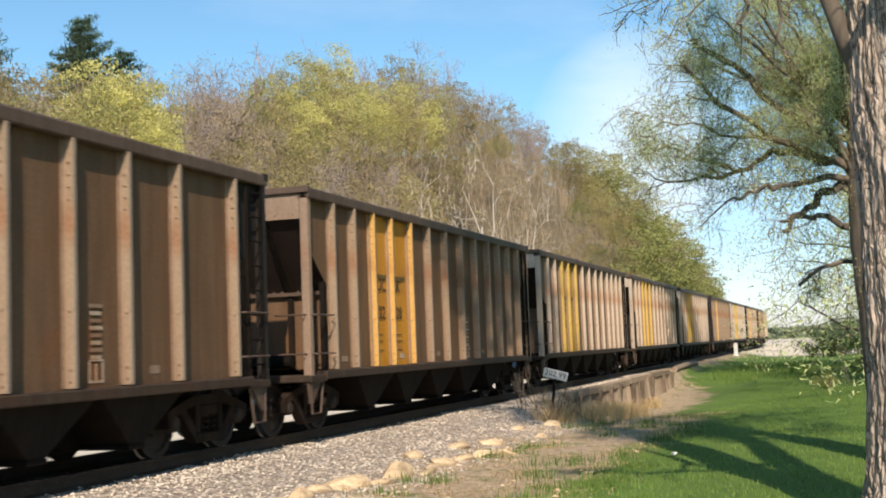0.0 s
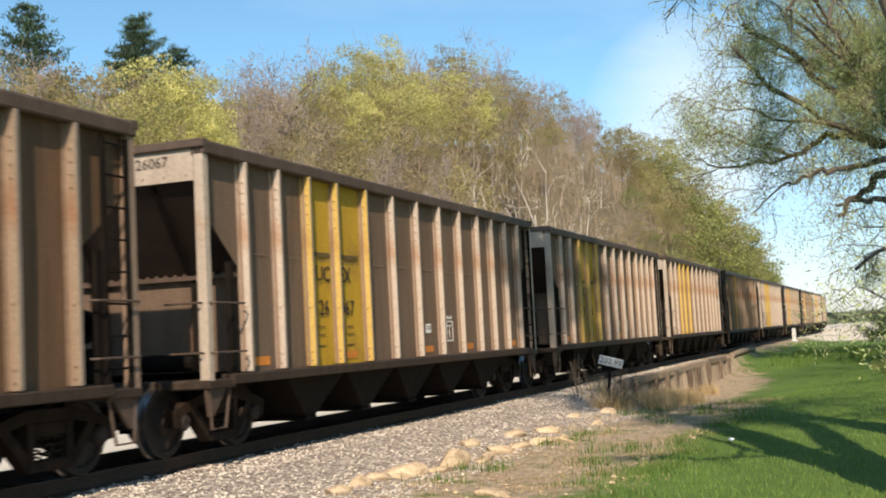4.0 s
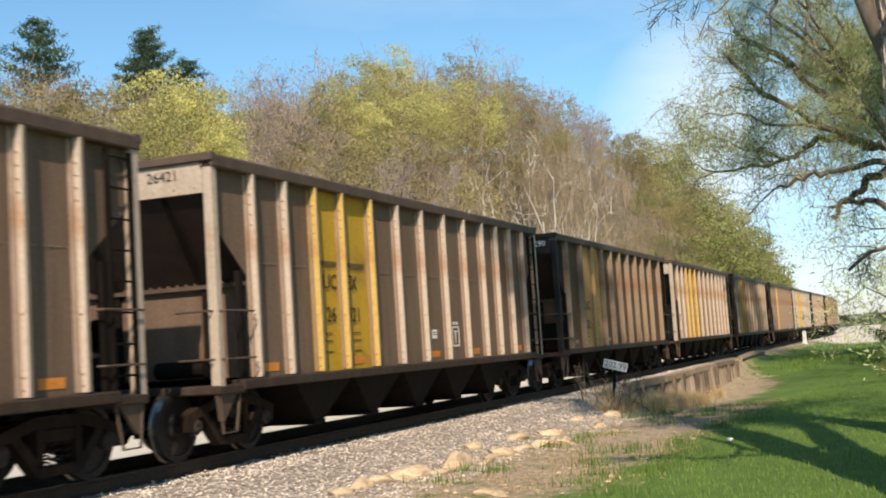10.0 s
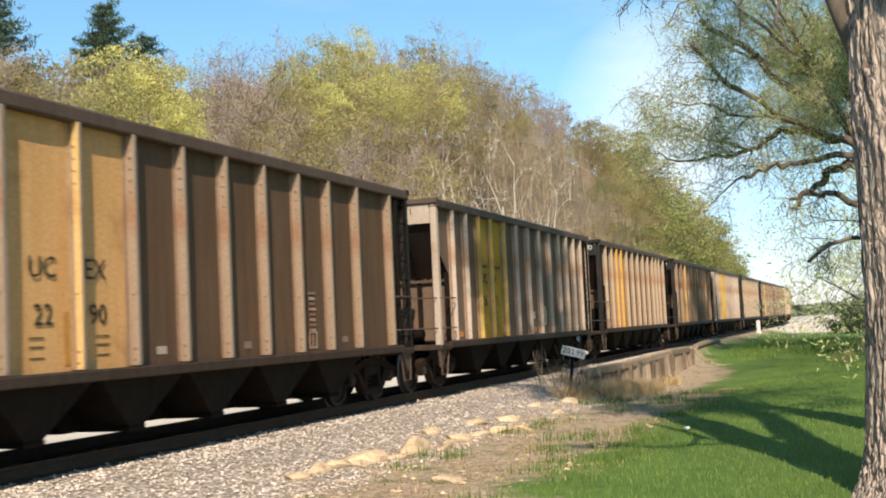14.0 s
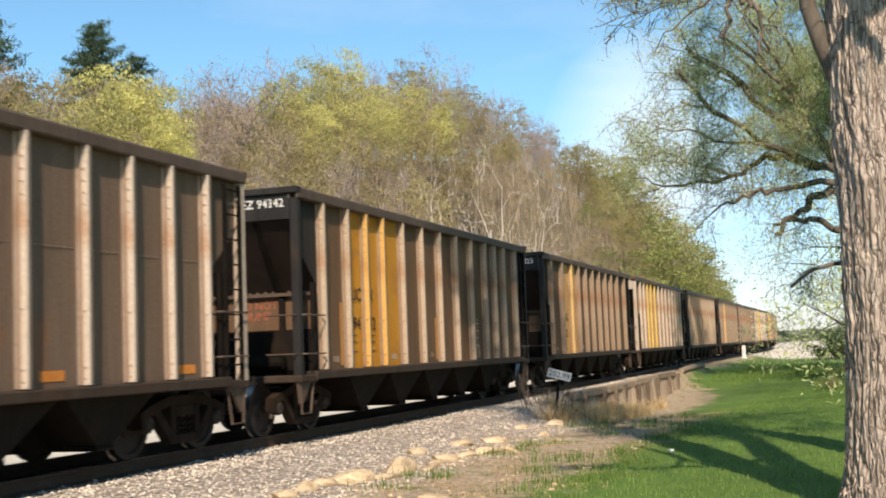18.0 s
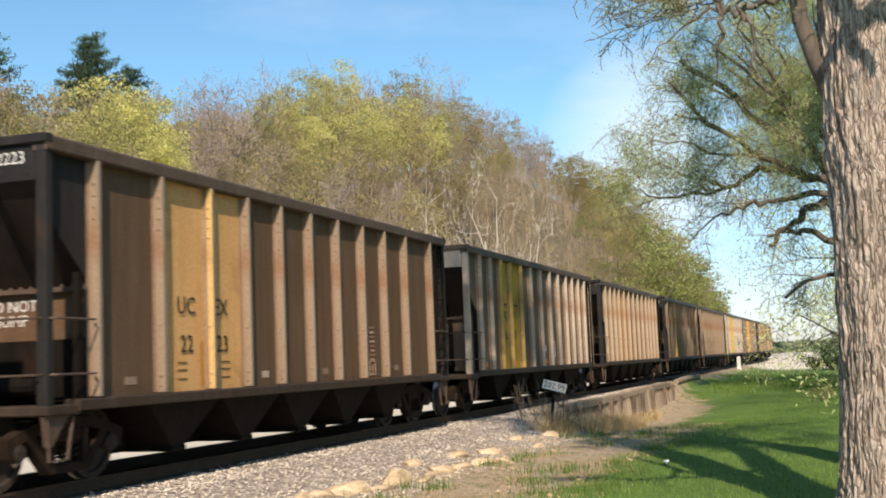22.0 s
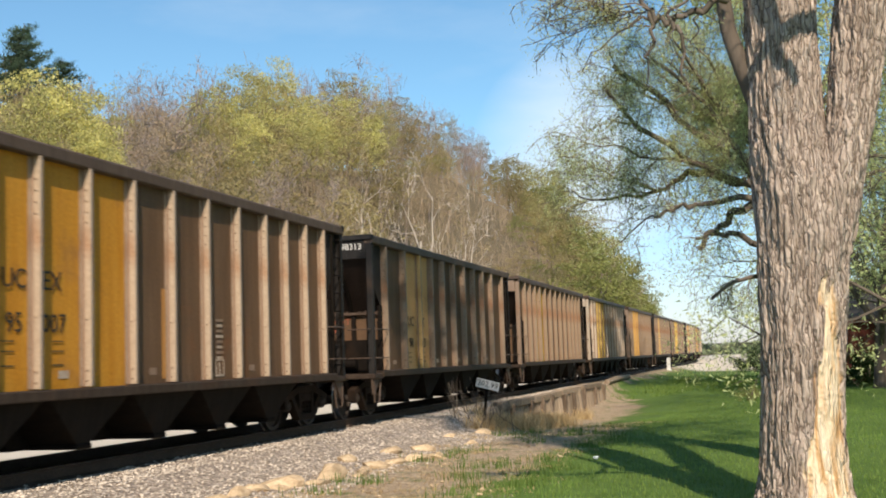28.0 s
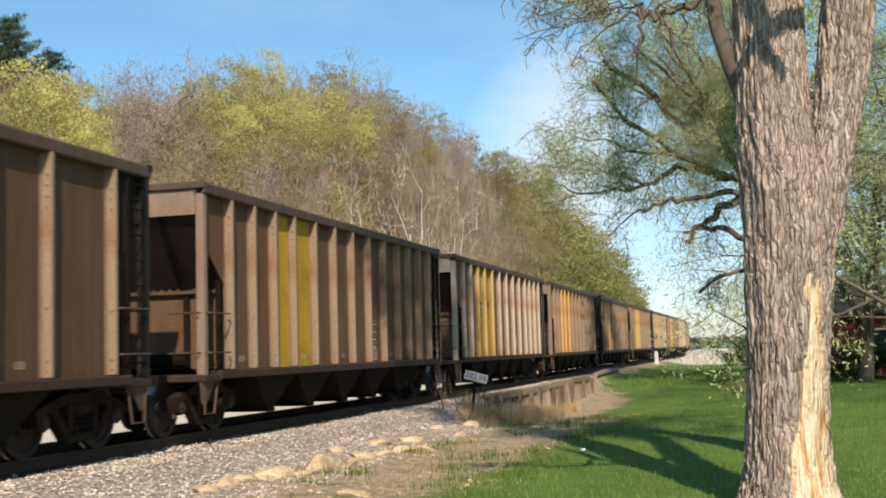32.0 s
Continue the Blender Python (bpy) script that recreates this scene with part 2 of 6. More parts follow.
def quick_mesh(name, verts, faces, mats, smooth=False):
    """Large meshes straight from arrays, with no clean-up."""
    me = bpy.data.meshes.new(name)
    verts = np.asarray(verts, dtype=np.float32)
    faces = np.asarray(faces, dtype=np.int32)
    k = faces.shape[1]
    me.vertices.add(len(verts))
    me.vertices.foreach_set("co", verts.ravel())
    me.loops.add(faces.size)
    me.loops.foreach_set("vertex_index", faces.ravel())
    me.polygons.add(len(faces))
    me.polygons.foreach_set("loop_start", np.arange(0, faces.size, k, dtype=np.int32))
    me.polygons.foreach_set("use_smooth", np.full(len(faces), smooth))
    for m in (mats if isinstance(mats, (list, tuple)) else [mats]):
        me.materials.append(m)
    me.update()
    me.validate()
    return me


def part(name, shape, mat, parent, label="", smooth=False, at=None):
    me = shape if isinstance(shape, bpy.types.Mesh) else shape.mesh(name, mat, smooth)
    ob = new(name, me)
    ob.parent = parent
    if at is not None:
        ob.matrix_basis = at
    if label:
        ob["label"] = label
    return ob


def thing(name, label, category, group="", kind="", mesh=None, at=None):
    ob = new(name, mesh)
    tagged(ob, label, category, group, kind)
    if at is not None:
        ob.matrix_basis = at
    return ob


def text_mesh(body, size, mat, name="lettering"):
    cu = bpy.data.curves.new(name, "FONT")
    cu.body, cu.size, cu.align_x, cu.align_y = body, size, "CENTER", "CENTER"
    cu.extrude, cu.resolution_u = 0.002, 2
    tmp = bpy.data.objects.new("tmp", cu)
    scene.collection.objects.link(tmp)
    bpy.context.view_layer.update()
    me = bpy.data.meshes.new_from_object(tmp.evaluated_get(bpy.context.evaluated_depsgraph_get()))
    bpy.data.objects.remove(tmp)
    me.materials.clear()
    me.materials.append(mat)
    return me


# ---- track line: straight, then a bend to the left ----
TRACK_X, BEND_Y, BEND_R = -9.93, 120.0, 770.0


def track_point(s):
    """Place and heading (degrees, turned left) of the track's centre line at distance s."""
    if s <= BEND_Y:
        return TRACK_X, s, 0.0
    a = (s - BEND_Y) / BEND_R
    return TRACK_X - BEND_R * (1 - math.cos(a)), BEND_Y + BEND_R * math.sin(a), math.degrees(a)


def lerp(x, xs, ys):
    return float(np.interp(x, xs, ys))


RIDGE_Y = [-200, 0, 40, 63, 80, 98, 109, 122, 136, 160, 192, 226, 303, 391, 430, 475, 900]
RIDGE_Z = [0, 2, 5, 8.2, 10.6, 14.0, 16.4, 19.6, 22.2, 27, 28, 30.5, 32, 14, 5, 0, 0]


def ground_z(x, y):
    """Height of the ground."""
    tx = track_point(y)[0] if y > BEND_Y else TRACK_X
    d = x - tx
    n = noise.noise((x * 0.25, y * 0.25, 0.0)) * 0.07 + noise.noise((x * 0.9, y * 0.9, 3.0)) * 0.025
    if d > 0:
        z = lerp(d, [0, 1.3, 2.0, 2.35, 3.7, 5.5, 9, 14, 60, 400, 1200], [-0.19, -0.17, -0.18, -0.28, -0.52, -0.55, -0.55, -0.42, -0.5, -1.5, -3])
        near = math.exp(-((y - 44) / 13.0) ** 2) * lerp(d, [2.3, 2.42, 4.0, 7.5, 11], [0, 1, 0.8, 0.35, 0])
        z -= 0.75 * near
        z += n * lerp(d, [0, 1.9, 3.5], [0.1, 0.4, 1.0])
    else:
        e = -d
        z = lerp(e, [0, 1.4, 2.2, 3.6, 8.5, 11, 38, 140, 400], [-0.24, -0.22, -0.28, -0.55, -0.6, -0.5, 0, 0, 0]) + n * lerp(e, [0, 2, 4], [0.1, 0.4, 1.0])
        rise = lerp(e, [9.5, 13, 20, 32, 60, 200, 500], [0, 0.1, 0.45, 1.0, 1.15, 1.2, 0.4])
        z += rise * lerp(y, RIDGE_Y, RIDGE_Z)
    return z


# ---- ground ----
def ground_material():
    m, nt, p = material("ground_cover", 0.95)
    co = nt.nodes.new("ShaderNodeTexCoord")
    sep = nt.nodes.new("ShaderNodeSeparateXYZ")
    nt.links.new(co.outputs["Object"], sep.inputs[0])

    def math_node(op, a, b):
        k = nt.nodes.new("ShaderNodeMath")
        k.operation = op
        for i, v in enumerate((a, b)):
            if isinstance(v, (int, float)):
                k.inputs[i].default_value = v
            else:
                nt.links.new(v, k.inputs[i])
        return k.outputs[0]

    x, y = sep.outputs["X"], sep.outputs["Y"]
    wob = noise_node(nt, 0.5, 5, 0.6)
    wob2 = noise_node(nt, 2.6, 4, 0.6)
    shift = math_node("ADD", math_node("MULTIPLY", wob, 3.6), math_node("MULTIPLY", wob2, 1.2))
    edge = math_node("ADD", x, shift)
    # past the timber wall the grass comes close to the line; along it the foot is bare earth
    for a, b, k in ((30, 36, 1.5), (49, 58, 2.4)):
        reach = nt.nodes.new("ShaderNodeMapRange")
        reach.inputs["From Min"].default_value, reach.inputs["From Max"].default_value = a, b
        reach.inputs["To Max"].default_value = k
        nt.links.new(y, reach.inputs["Value"])
        edge = math_node("ADD", edge, reach.outputs[0])
    # lawn
    g1 = noise_node(nt, 34, 5, 0.7)
    g2 = noise_node(nt, 1.1, 4, 0.6)
    lawn = ramp_node(nt, g1, [(0.25, (0.044, 0.086, 0.016)), (0.55, (0.10, 0.175, 0.032)), (0.8, (0.175, 0.25, 0.058))])
    lawn = mix_node(nt, 0.7, lawn, ramp_node(nt, g2, [(0.3, (0.7, 0.75, 0.6)), (0.7, (1.3, 1.2, 1.1))]), "MULTIPLY")
    # bare earth with dry grass
    e1 = noise_node(nt, 9, 7, 0.7)
    earth = ramp_node(nt, e1, [(0.25, (0.12, 0.085, 0.055)), (0.5, (0.36, 0.27, 0.18)), (0.75, (0.66, 0.55, 0.41))])
    earth = mix_node(nt, ramp_node(nt, noise_node(nt, 1.6, 5, 0.65), [(0.52, (0, 0, 0)), (0.66, (0.8, 0.8, 0.8))]), earth, (0.10, 0.15, 0.035))
    # gravel
    v = nt.nodes.new("ShaderNodeTexVoronoi")
    v.inputs["Scale"].default_value = 17
    nt.links.new(co.outputs["Object"], v.inputs["Vector"])
    gcol = nt.nodes.new("ShaderNodeSeparateColor")
    nt.links.new(v.outputs["Color"], gcol.inputs[0])
    gravel = ramp_node(nt, gcol.outputs[0], [(0, (0.22, 0.175, 0.14)), (0.5, (0.44, 0.365, 0.30)), (1, (0.66, 0.57, 0.485))])
    gravel = mix_node(nt, ramp_node(nt, v.outputs["Distance"], [(0.25, (0, 0, 0)), (0.75, (0.8, 0.8, 0.8))]), gravel, (0.17, 0.14, 0.115))
    # bands along the track
    fac1 = nt.nodes.new("ShaderNodeMapRange")
    fac1.inputs["From Min"].default_value, fac1.inputs["From Max"].default_value = -4.15, -3.55
    nt.links.new(edge, fac1.inputs["Value"])
    c = mix_node(nt, fac1.outputs[0], gravel, earth)
    fac2 = nt.nodes.new("ShaderNodeMapRange")
    fac2.inputs["From Min"].default_value, fac2.inputs["From Max"].default_value = -1.75, -1.1
    nt.links.new(edge, fac2.inputs["Value"])
    c = mix_node(nt, fac2.outputs[0], c, lawn)
    # pale road and yard far along the line
    far = nt.nodes.new("ShaderNodeMapRange")
    far.inputs["From Min"].default_value, far.inputs["From Max"].default_value = 104, 112
    nt.links.new(math_node("ADD", y, math_node("MULTIPLY", wob, 8.0)), far.inputs["Value"])
    c = mix_node(nt, far.outputs[0], c, mix_node(nt, e1, (0.55, 0.48, 0.37), (0.74, 0.67, 0.55)))
    # pale crushed-stone service road on the far side of the line
    road = nt.nodes.new("ShaderNodeMapRange")
    road.inputs["From Min"].default_value, road.inputs["From Max"].default_value = -12.3, -12.9
    nt.links.new(math_node("ADD", x, math_node("MULTIPLY", wob2, 0.4)), road.inputs["Value"])
    c = mix_node(nt, road.outputs[0], c, mix_node(nt, e1, (0.46, 0.41, 0.33), (0.74, 0.68, 0.58)))
    # leaf litter on the wooded slope
    slope = nt.nodes.new("ShaderNodeMapRange")
    slope.inputs["From Min"].default_value, slope.inputs["From Max"].default_value = -18.5, -21.0
    nt.links.new(math_node("ADD", x, math_node("MULTIPLY", wob, 1.5)), slope.inputs["Value"])
    c = mix_node(nt, slope.outputs[0], c, ramp_node(nt, e1, [(0.3, (0.06, 0.05, 0.03)), (0.55, (0.16, 0.12, 0.07)), (0.8, (0.13, 0.17, 0.05))]))
    nt.links.new(c, p.inputs["Base Color"])
    bump_node(nt, p, e1, 0.7, 0.06)
    return m


def spaced(stops):
    """Grid lines: (from, to, step) runs joined."""
    out = []
    for a, b, s in stops:
        out.extend(np.arange(a, b - 1e-6, s).tolist())
    return out + [stops[-1][1]]


def make_ground():
    xs = spaced([(-1500, -300, 200), (-300, -60, 20), (-60, -16, 2.0), (-16, -11, 0.5), (-11, 4, 0.22), (4, 20, 1.0), (20, 100, 10), (100, 1500, 200)])
    ys = spaced([(-400, -40, 60), (-40, 4, 4), (4, 60, 0.35), (60, 130, 1.5), (130, 520, 10), (520, 3000, 310)])
    nx, ny = len(xs), len(ys)
    v = np.array([(x, y, ground_z(x, y)) for y in ys for x in xs])
    i = np.arange(ny - 1)[:, None] * nx + np.arange(nx - 1)[None, :]
    f = np.stack([i, i + 1, i + nx + 1, i + nx], -1).reshape(-1, 4)
    thing("ground", "mown green lawn, bare earth and gravel beside the railway, wooded slope behind", "ground", kind="structure",
          mesh=quick_mesh("ground", v, f, ground_material(), True))


make_ground()

# ---- railway track ----
M_RAIL = grainy("rail_rust", (0.035, 0.024, 0.018), (0.10, 0.065, 0.045), 30, 0.7, 0.3, metal=0.3)
M_RAILTOP = grainy("rail_polished", (0.30, 0.28, 0.26), (0.5, 0.48, 0.46), 20, 0.3, 0.05, metal=1.0)
M_TIE = grainy("tie_wood", (0.035, 0.027, 0.02), (0.11, 0.085, 0.065), 6, 0.9, 0.6, stretch=(1, 6, 6), tint=0.35)


def sweep_track(profile, offset, s0, s1, step):
    """profile: (across, up) outline swept along the track at a sideways offset."""
    sh = Shape()
    n = len(profile)
    rows = []
    s = s0
    while s <= s1 + 1e-6:
        x, y, h = track_point(s)
        a = radians(h)
        for u, w in profile:
            d = u + offset
            rows.append((x + d * math.cos(a), y + d * math.sin(a), w))
        s += step
    k = len(rows) // n
    faces = [(i * n + j, i * n + (j + 1) % n, (i + 1) * n + (j + 1) % n, (i + 1) * n + j) for i in range(k - 1) for j in range(n)]
    return sh.add(rows, faces + [tuple(range(n)), tuple((k - 1) * n + j for j in range(n))])


RAIL = [(-0.075, -0.185), (0.075, -0.185), (0.075, -0.17), (0.012, -0.15), (0.012, -0.045), (0.036, -0.035), (0.036, -0.004), (-0.036, -0.004), (-0.036, -0.035), (-0.012, -0.045), (-0.012, -0.15), (-0.075, -0.17)]
track = thing("railway_track", "steel rails on dark wooden ties in grey ballast", "railway track", kind="structure")
for side in (-0.755, 0.755):
    r = part("rail", sweep_track(RAIL, side, -20, 330, 5.0), M_RAIL, track)
    part("rail_head", sweep_track([(-0.034, -0.004), (0.034, -0.004), (0.028, 0.0), (-0.028, 0.0)], side, -20, 330, 5.0), M_RAILTOP, r, "polished running surface")
TIE = Shape().box(-1.3, 1.3, -0.115, 0.115, -0.36, -0.18, 0.012).mesh("tie", M_TIE)
rng = random.Random(4)
for i in range(300):
    x, y, h = track_point(2 + i * 0.53)
    part("tie", TIE, None, track, at=pose(x + rng.uniform(-0.05, 0.05), y, rng.uniform(-0.012, 0.012), 0, 0, h + rng.uniform(-1.2, 1.2)))
far_ties = Shape()
for i in range(300, 480):
    x, y, h = track_point(2 + i * 0.53)
    far_ties.add([tuple(pose(x, y, 0, 0, 0, h) @ v.co) for v in TIE.vertices], [tuple(p.vertices) for p in TIE.polygons])
part("far_ties", far_ties, M_TIE, track)["kind"] = "stuff"


# ---- loose stones ----
def stone_shape(r, rng, squash=0.7):
    """One rough angular stone."""
    v = [(1.6, 0, -0.3), (0.5, 1.5, 0.2), (-1.3, 0.9, -0.2), (-1.3, -0.9, 0.2), (0.5, -1.5, -0.2), (0.35, 0.1, 1.7), (0, 0, -1.6)]
    f = [(0, 1, 5), (1, 2, 5), (2, 3, 5), (3, 4, 5), (4, 0, 5), (1, 0, 6), (2, 1, 6), (3, 2, 6), (4, 3, 6), (0, 4, 6)]
    sx, sy, sz = rng.uniform(0.75, 1.3), rng.uniform(0.75, 1.3), squash * rng.uniform(0.7, 1.2)
    out = []
    for p in v:
        k = r / 1.9 * rng.uniform(0.72, 1.2)
        out.append((p[0] * k * sx, p[1] * k * sy, p[2] * k * sz))
    return np.array(out), np.array(f)


M_STONE = grainy("ballast_stone", (0.28, 0.235, 0.19), (0.68, 0.59, 0.49), 12, 0.95, 0.3, tint=0.42, island=True)
M_ROCK = grainy("limestone", (0.36, 0.25, 0.145), (0.66, 0.51, 0.335), 7, 0.9, 0.6, tint=0.15, dist=0.03)


def scatter_stones(name, label, n, place, size, mat, seed):
    rng = random.Random(seed)
    kinds = [stone_shape(1.0, rng, 0.5) for _ in range(24)]
    V, F, k = [], [], 0
    for _ in range(n):
        x, y = place(rng)
        v, f = kinds[rng.randrange(24)]
        r = size(rng)
        a = rng.uniform(0, 6.28)
        c, s = math.cos(a), math.sin(a)
        w = np.stack([v[:, 0] * c - v[:, 1] * s, v[:, 0] * s + v[:, 1] * c, v[:, 2]], 1) * r
        z = ground_z(x, y) + r * 0.25
        V.append(w + (x, y, z))
        F.append(f + k)
        k += len(v)
    return thing(name, label, "ballast", kind="stuff", mesh=quick_mesh(name, np.concatenate(V), np.concatenate(F), mat))


def near_biased(rng, a, b):
    return a + (b - a) * rng.random() ** 1.9


def ballast_spot(r):
    y = 6.5 + 50 * r.random() ** 2.2
    return TRACK_X + r.uniform(1.05, 3.75 + r.random() * 0.5 if y < 28 else 2.25), y


scatter_stones("ballast_stones", "grey and pinkish crushed stone ballast along the rails", 23000,
               ballast_spot, lambda r: r.uniform(0.018, 0.04), M_STONE, 11)
scatter_stones("ballast_between_ties", "dark crushed stone between the railway ties", 3500,
               lambda r: (TRACK_X + r.uniform(-1.9, 1.2), near_biased(r, 6.5, 50)), lambda r: r.uniform(0.025, 0.05), M_STONE, 12)


# ---- coal hopper cars ----
M_BLACK = paint("black_steel", (0.014, 0.013, 0.013), (0.035, 0.032, 0.03), (0.07, 0.04, 0.025), 0.4, gloss=0.15)
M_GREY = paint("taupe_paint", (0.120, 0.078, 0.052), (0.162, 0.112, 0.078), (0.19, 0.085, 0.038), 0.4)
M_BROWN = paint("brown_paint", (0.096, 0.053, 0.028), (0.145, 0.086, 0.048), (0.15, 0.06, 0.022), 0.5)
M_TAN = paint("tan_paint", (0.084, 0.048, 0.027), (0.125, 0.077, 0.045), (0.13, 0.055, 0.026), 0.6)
# post paints are paler than the sheets, partly painting in sun on their faces
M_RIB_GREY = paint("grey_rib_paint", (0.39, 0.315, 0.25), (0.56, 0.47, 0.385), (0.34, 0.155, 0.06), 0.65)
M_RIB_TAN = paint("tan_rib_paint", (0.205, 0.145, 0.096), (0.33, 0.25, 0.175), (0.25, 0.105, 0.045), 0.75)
M_CHORD = paint("chord_paint", (0.07, 0.046, 0.033), (0.108, 0.075, 0.056), (0.11, 0.06, 0.04), 0.4)
M_SILL = paint("dark_sill_paint", (0.036, 0.025, 0.0185), (0.06, 0.043, 0.032), (0.06, 0.03, 0.018), 0.5, gloss=0.15)
# far cars: the cream look of raking sunlight is put into the body colour
M_SUNLIT_TAN = paint("sunlit_tan_paint", (0.27, 0.185, 0.11), (0.36, 0.26, 0.165), (0.22, 0.11, 0.05), 0.4)
M_YELLOW = paint("yellow_paint", (0.42, 0.245, 0.017), (0.49, 0.315, 0.035), (0.22, 0.125, 0.04), 0.5)
M_ORANGE = paint("amber_paint", (0.43, 0.18, 0.012), (0.51, 0.255, 0.032), (0.26, 0.12, 0.04), 0.45)
M_CREAM = paint("cream_paint", (0.53, 0.285, 0.105), (0.60, 0.36, 0.155), (0.26, 0.13, 0.045), 0.4)
M_PALE = paint("pale_primer", (0.36, 0.285, 0.22), (0.48, 0.40, 0.32), (0.33, 0.17, 0.08), 0.4)
M_PLATE = paint("end_plate_paint", (0.20, 0.135, 0.095), (0.29, 0.21, 0.155), (0.24, 0.12, 0.07), 0.5)
# near-black steel of the underframe, fittings and the dark bulkhead plate
M_UNDER = paint("near_black_steel", (0.008, 0.0065, 0.0055), (0.018, 0.014, 0.011), (0.032, 0.018, 0.011), 0.5, 0.8, gloss=0.05)
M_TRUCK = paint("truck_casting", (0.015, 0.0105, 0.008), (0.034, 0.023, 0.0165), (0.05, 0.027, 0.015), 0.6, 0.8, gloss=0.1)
M_WHEEL = grainy("wheel_steel", (0.022, 0.017, 0.014), (0.05, 0.037, 0.03), 16, 0.7, 0.2)
M_TREAD = grainy("wheel_tread", (0.35, 0.33, 0.31), (0.5, 0.48, 0.45), 16, 0.3, 0.05, metal=1.0)
# slope sheets: the neighbouring car's shade is put into this colour
M_SLOPE = paint("shaded_maroon_steel", (0.016, 0.010, 0.008), (0.03, 0.019, 0.014), (0.045, 0.022, 0.012), 0.4)
M_INK = plain("black_lettering", (0.035, 0.03, 0.025))
M_FADED = plain("faded_lettering", (0.12, 0.08, 0.03))
M_WHITE = plain("white_lettering", (0.72, 0.70, 0.66))
M_RED = plain("red_lettering", (0.33, 0.10, 0.055))
M_TOUCH = paint("amber_primer", (0.42, 0.20, 0.05), (0.36, 0.18, 0.06), (0.20, 0.10, 0.04), 0.5)
M_SAFETY = plain("orange_reflector", (0.62, 0.22, 0.04))

RIB_TOP, RIB_BOT, TOP = 3.87, 1.03, 4.03
PANEL, OUT = 1.465, 1.605


M_RUSTY = paint("rust_run_paint", (0.22, 0.135, 0.085), (0.31, 0.22, 0.155), (0.18, 0.085, 0.04), 0.5)
# outer post faces: dimness under grazing sun put into the colour
M_POST_DIM = paint("dimmed_post_paint", (0.19, 0.15, 0.12), (0.27, 0.225, 0.185), (0.20, 0.115, 0.07), 0.4)
M_BOLT = plain("rusty_bolts", (0.085, 0.04, 0.02), 0.9)


def rib_mesh(mat):
    """A pressed side post: hat section with flanges, bolts and rounded outer corners, foot at y = 0."""
    sh = Shape()
    hat = [(PANEL - 0.02, -0.046), (PANEL + 0.055, -0.041), (OUT - 0.010, -0.034), (OUT, -0.026), (OUT, 0.026), (OUT - 0.010, 0.034), (PANEL - 0.02, 0.046)]
    sh.prism(hat, "z", RIB_BOT + 0.02, RIB_TOP - 0.015)
    sh.box(PANEL - 0.01, PANEL + 0.008, -0.085, 0.062, RIB_BOT + 0.02, RIB_TOP - 0.015)
    for z in (1.12, 1.25, 1.9, 3.15, 3.29, 3.43, 3.57):
        sh.lathe([(-0.036, 0.016), (-0.052, 0.012)], "y", 6, (PANEL + 0.085, 0, z))
    me = sh.mesh("rib", [mat, M_BOLT, M_RUSTY, M_POST_DIM])
    for p in me.polygons:
        if p.center.y < -0.047 and p.center.x > PANEL + 0.02:
            p.material_index = 1
        elif p.center.y < -0.03 and p.center.x < PANEL + 0.03 and mat is not M_BLACK:
            p.material_index = 2
        # outer face coloured darker than the front, as the sun only grazes it
        elif p.center.x > OUT - 0.002 and mat is not M_BLACK:
            p.material_index = 3
    return me


M_RIB_YELLOW = paint("yellow_rib_paint", (0.46, 0.29, 0.055), (0.58, 0.42, 0.15), (0.34, 0.17, 0.05), 0.5)
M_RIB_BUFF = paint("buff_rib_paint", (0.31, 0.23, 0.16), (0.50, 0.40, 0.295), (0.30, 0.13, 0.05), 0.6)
M_RIB_AMBER = paint("amber_rib_paint", (0.46, 0.25, 0.05), (0.60, 0.38, 0.13), (0.34, 0.15, 0.045), 0.5)
M_RIB_CREAM = paint("cream_rib_paint", (0.48, 0.30, 0.10), (0.58, 0.40, 0.18), (0.32, 0.16, 0.06), 0.5)
RIBS = {m.name: rib_mesh(m) for m in (M_RIB_GREY, M_RIB_TAN, M_BLACK, M_RIB_YELLOW, M_RIB_CREAM, M_RIB_AMBER, M_RIB_BUFF)}
MIRROR = Matrix.Rotation(math.pi, 4, "Z")


def wheelset_mesh():
    sh = Shape()
    for s in (-1, 1):
        prof = [(0.66, 0.10), (0.66, 0.40), (0.672, 0.485), (0.70, 0.485), (0.705, 0.457), (0.80, 0.452), (0.80, 0.38), (0.755, 0.36), (0.735, 0.17), (0.80, 0.14), (0.80, 0.10)]
        sh.lathe([(s * a, b) for a, b in prof], "x", 28)
        sh.lathe([(s * 0.80, 0.075), (s * 1.02, 0.075)], "x", 12)
        sh.lathe([(s * 1.0, 0.11), (s * 1.10, 0.11), (s * 1.13, 0.085), (s * 1.13, 0.02)], "x", 14)
        for k in range(3):
            a = k * 2.094
            sh.box(s * 1.13, s * 1.145, 0.055 * math.cos(a) - 0.015, 0.055 * math.cos(a) + 0.015, 0.055 * math.sin(a) - 0.015, 0.055 * math.sin(a) + 0.015)
    sh.lathe([(-0.68, 0.085), (0.68, 0.085)], "x", 12)
    me = sh.mesh("wheelset", [M_WHEEL, M_TREAD])
    for p in me.polygons:
        r = math.hypot(p.center.y, p.center.z)
        p.material_index = int(0.70 < abs(p.center.x) < 0.80 and 0.44 < r < 0.47)
    return me


WHEELSET = wheelset_mesh()


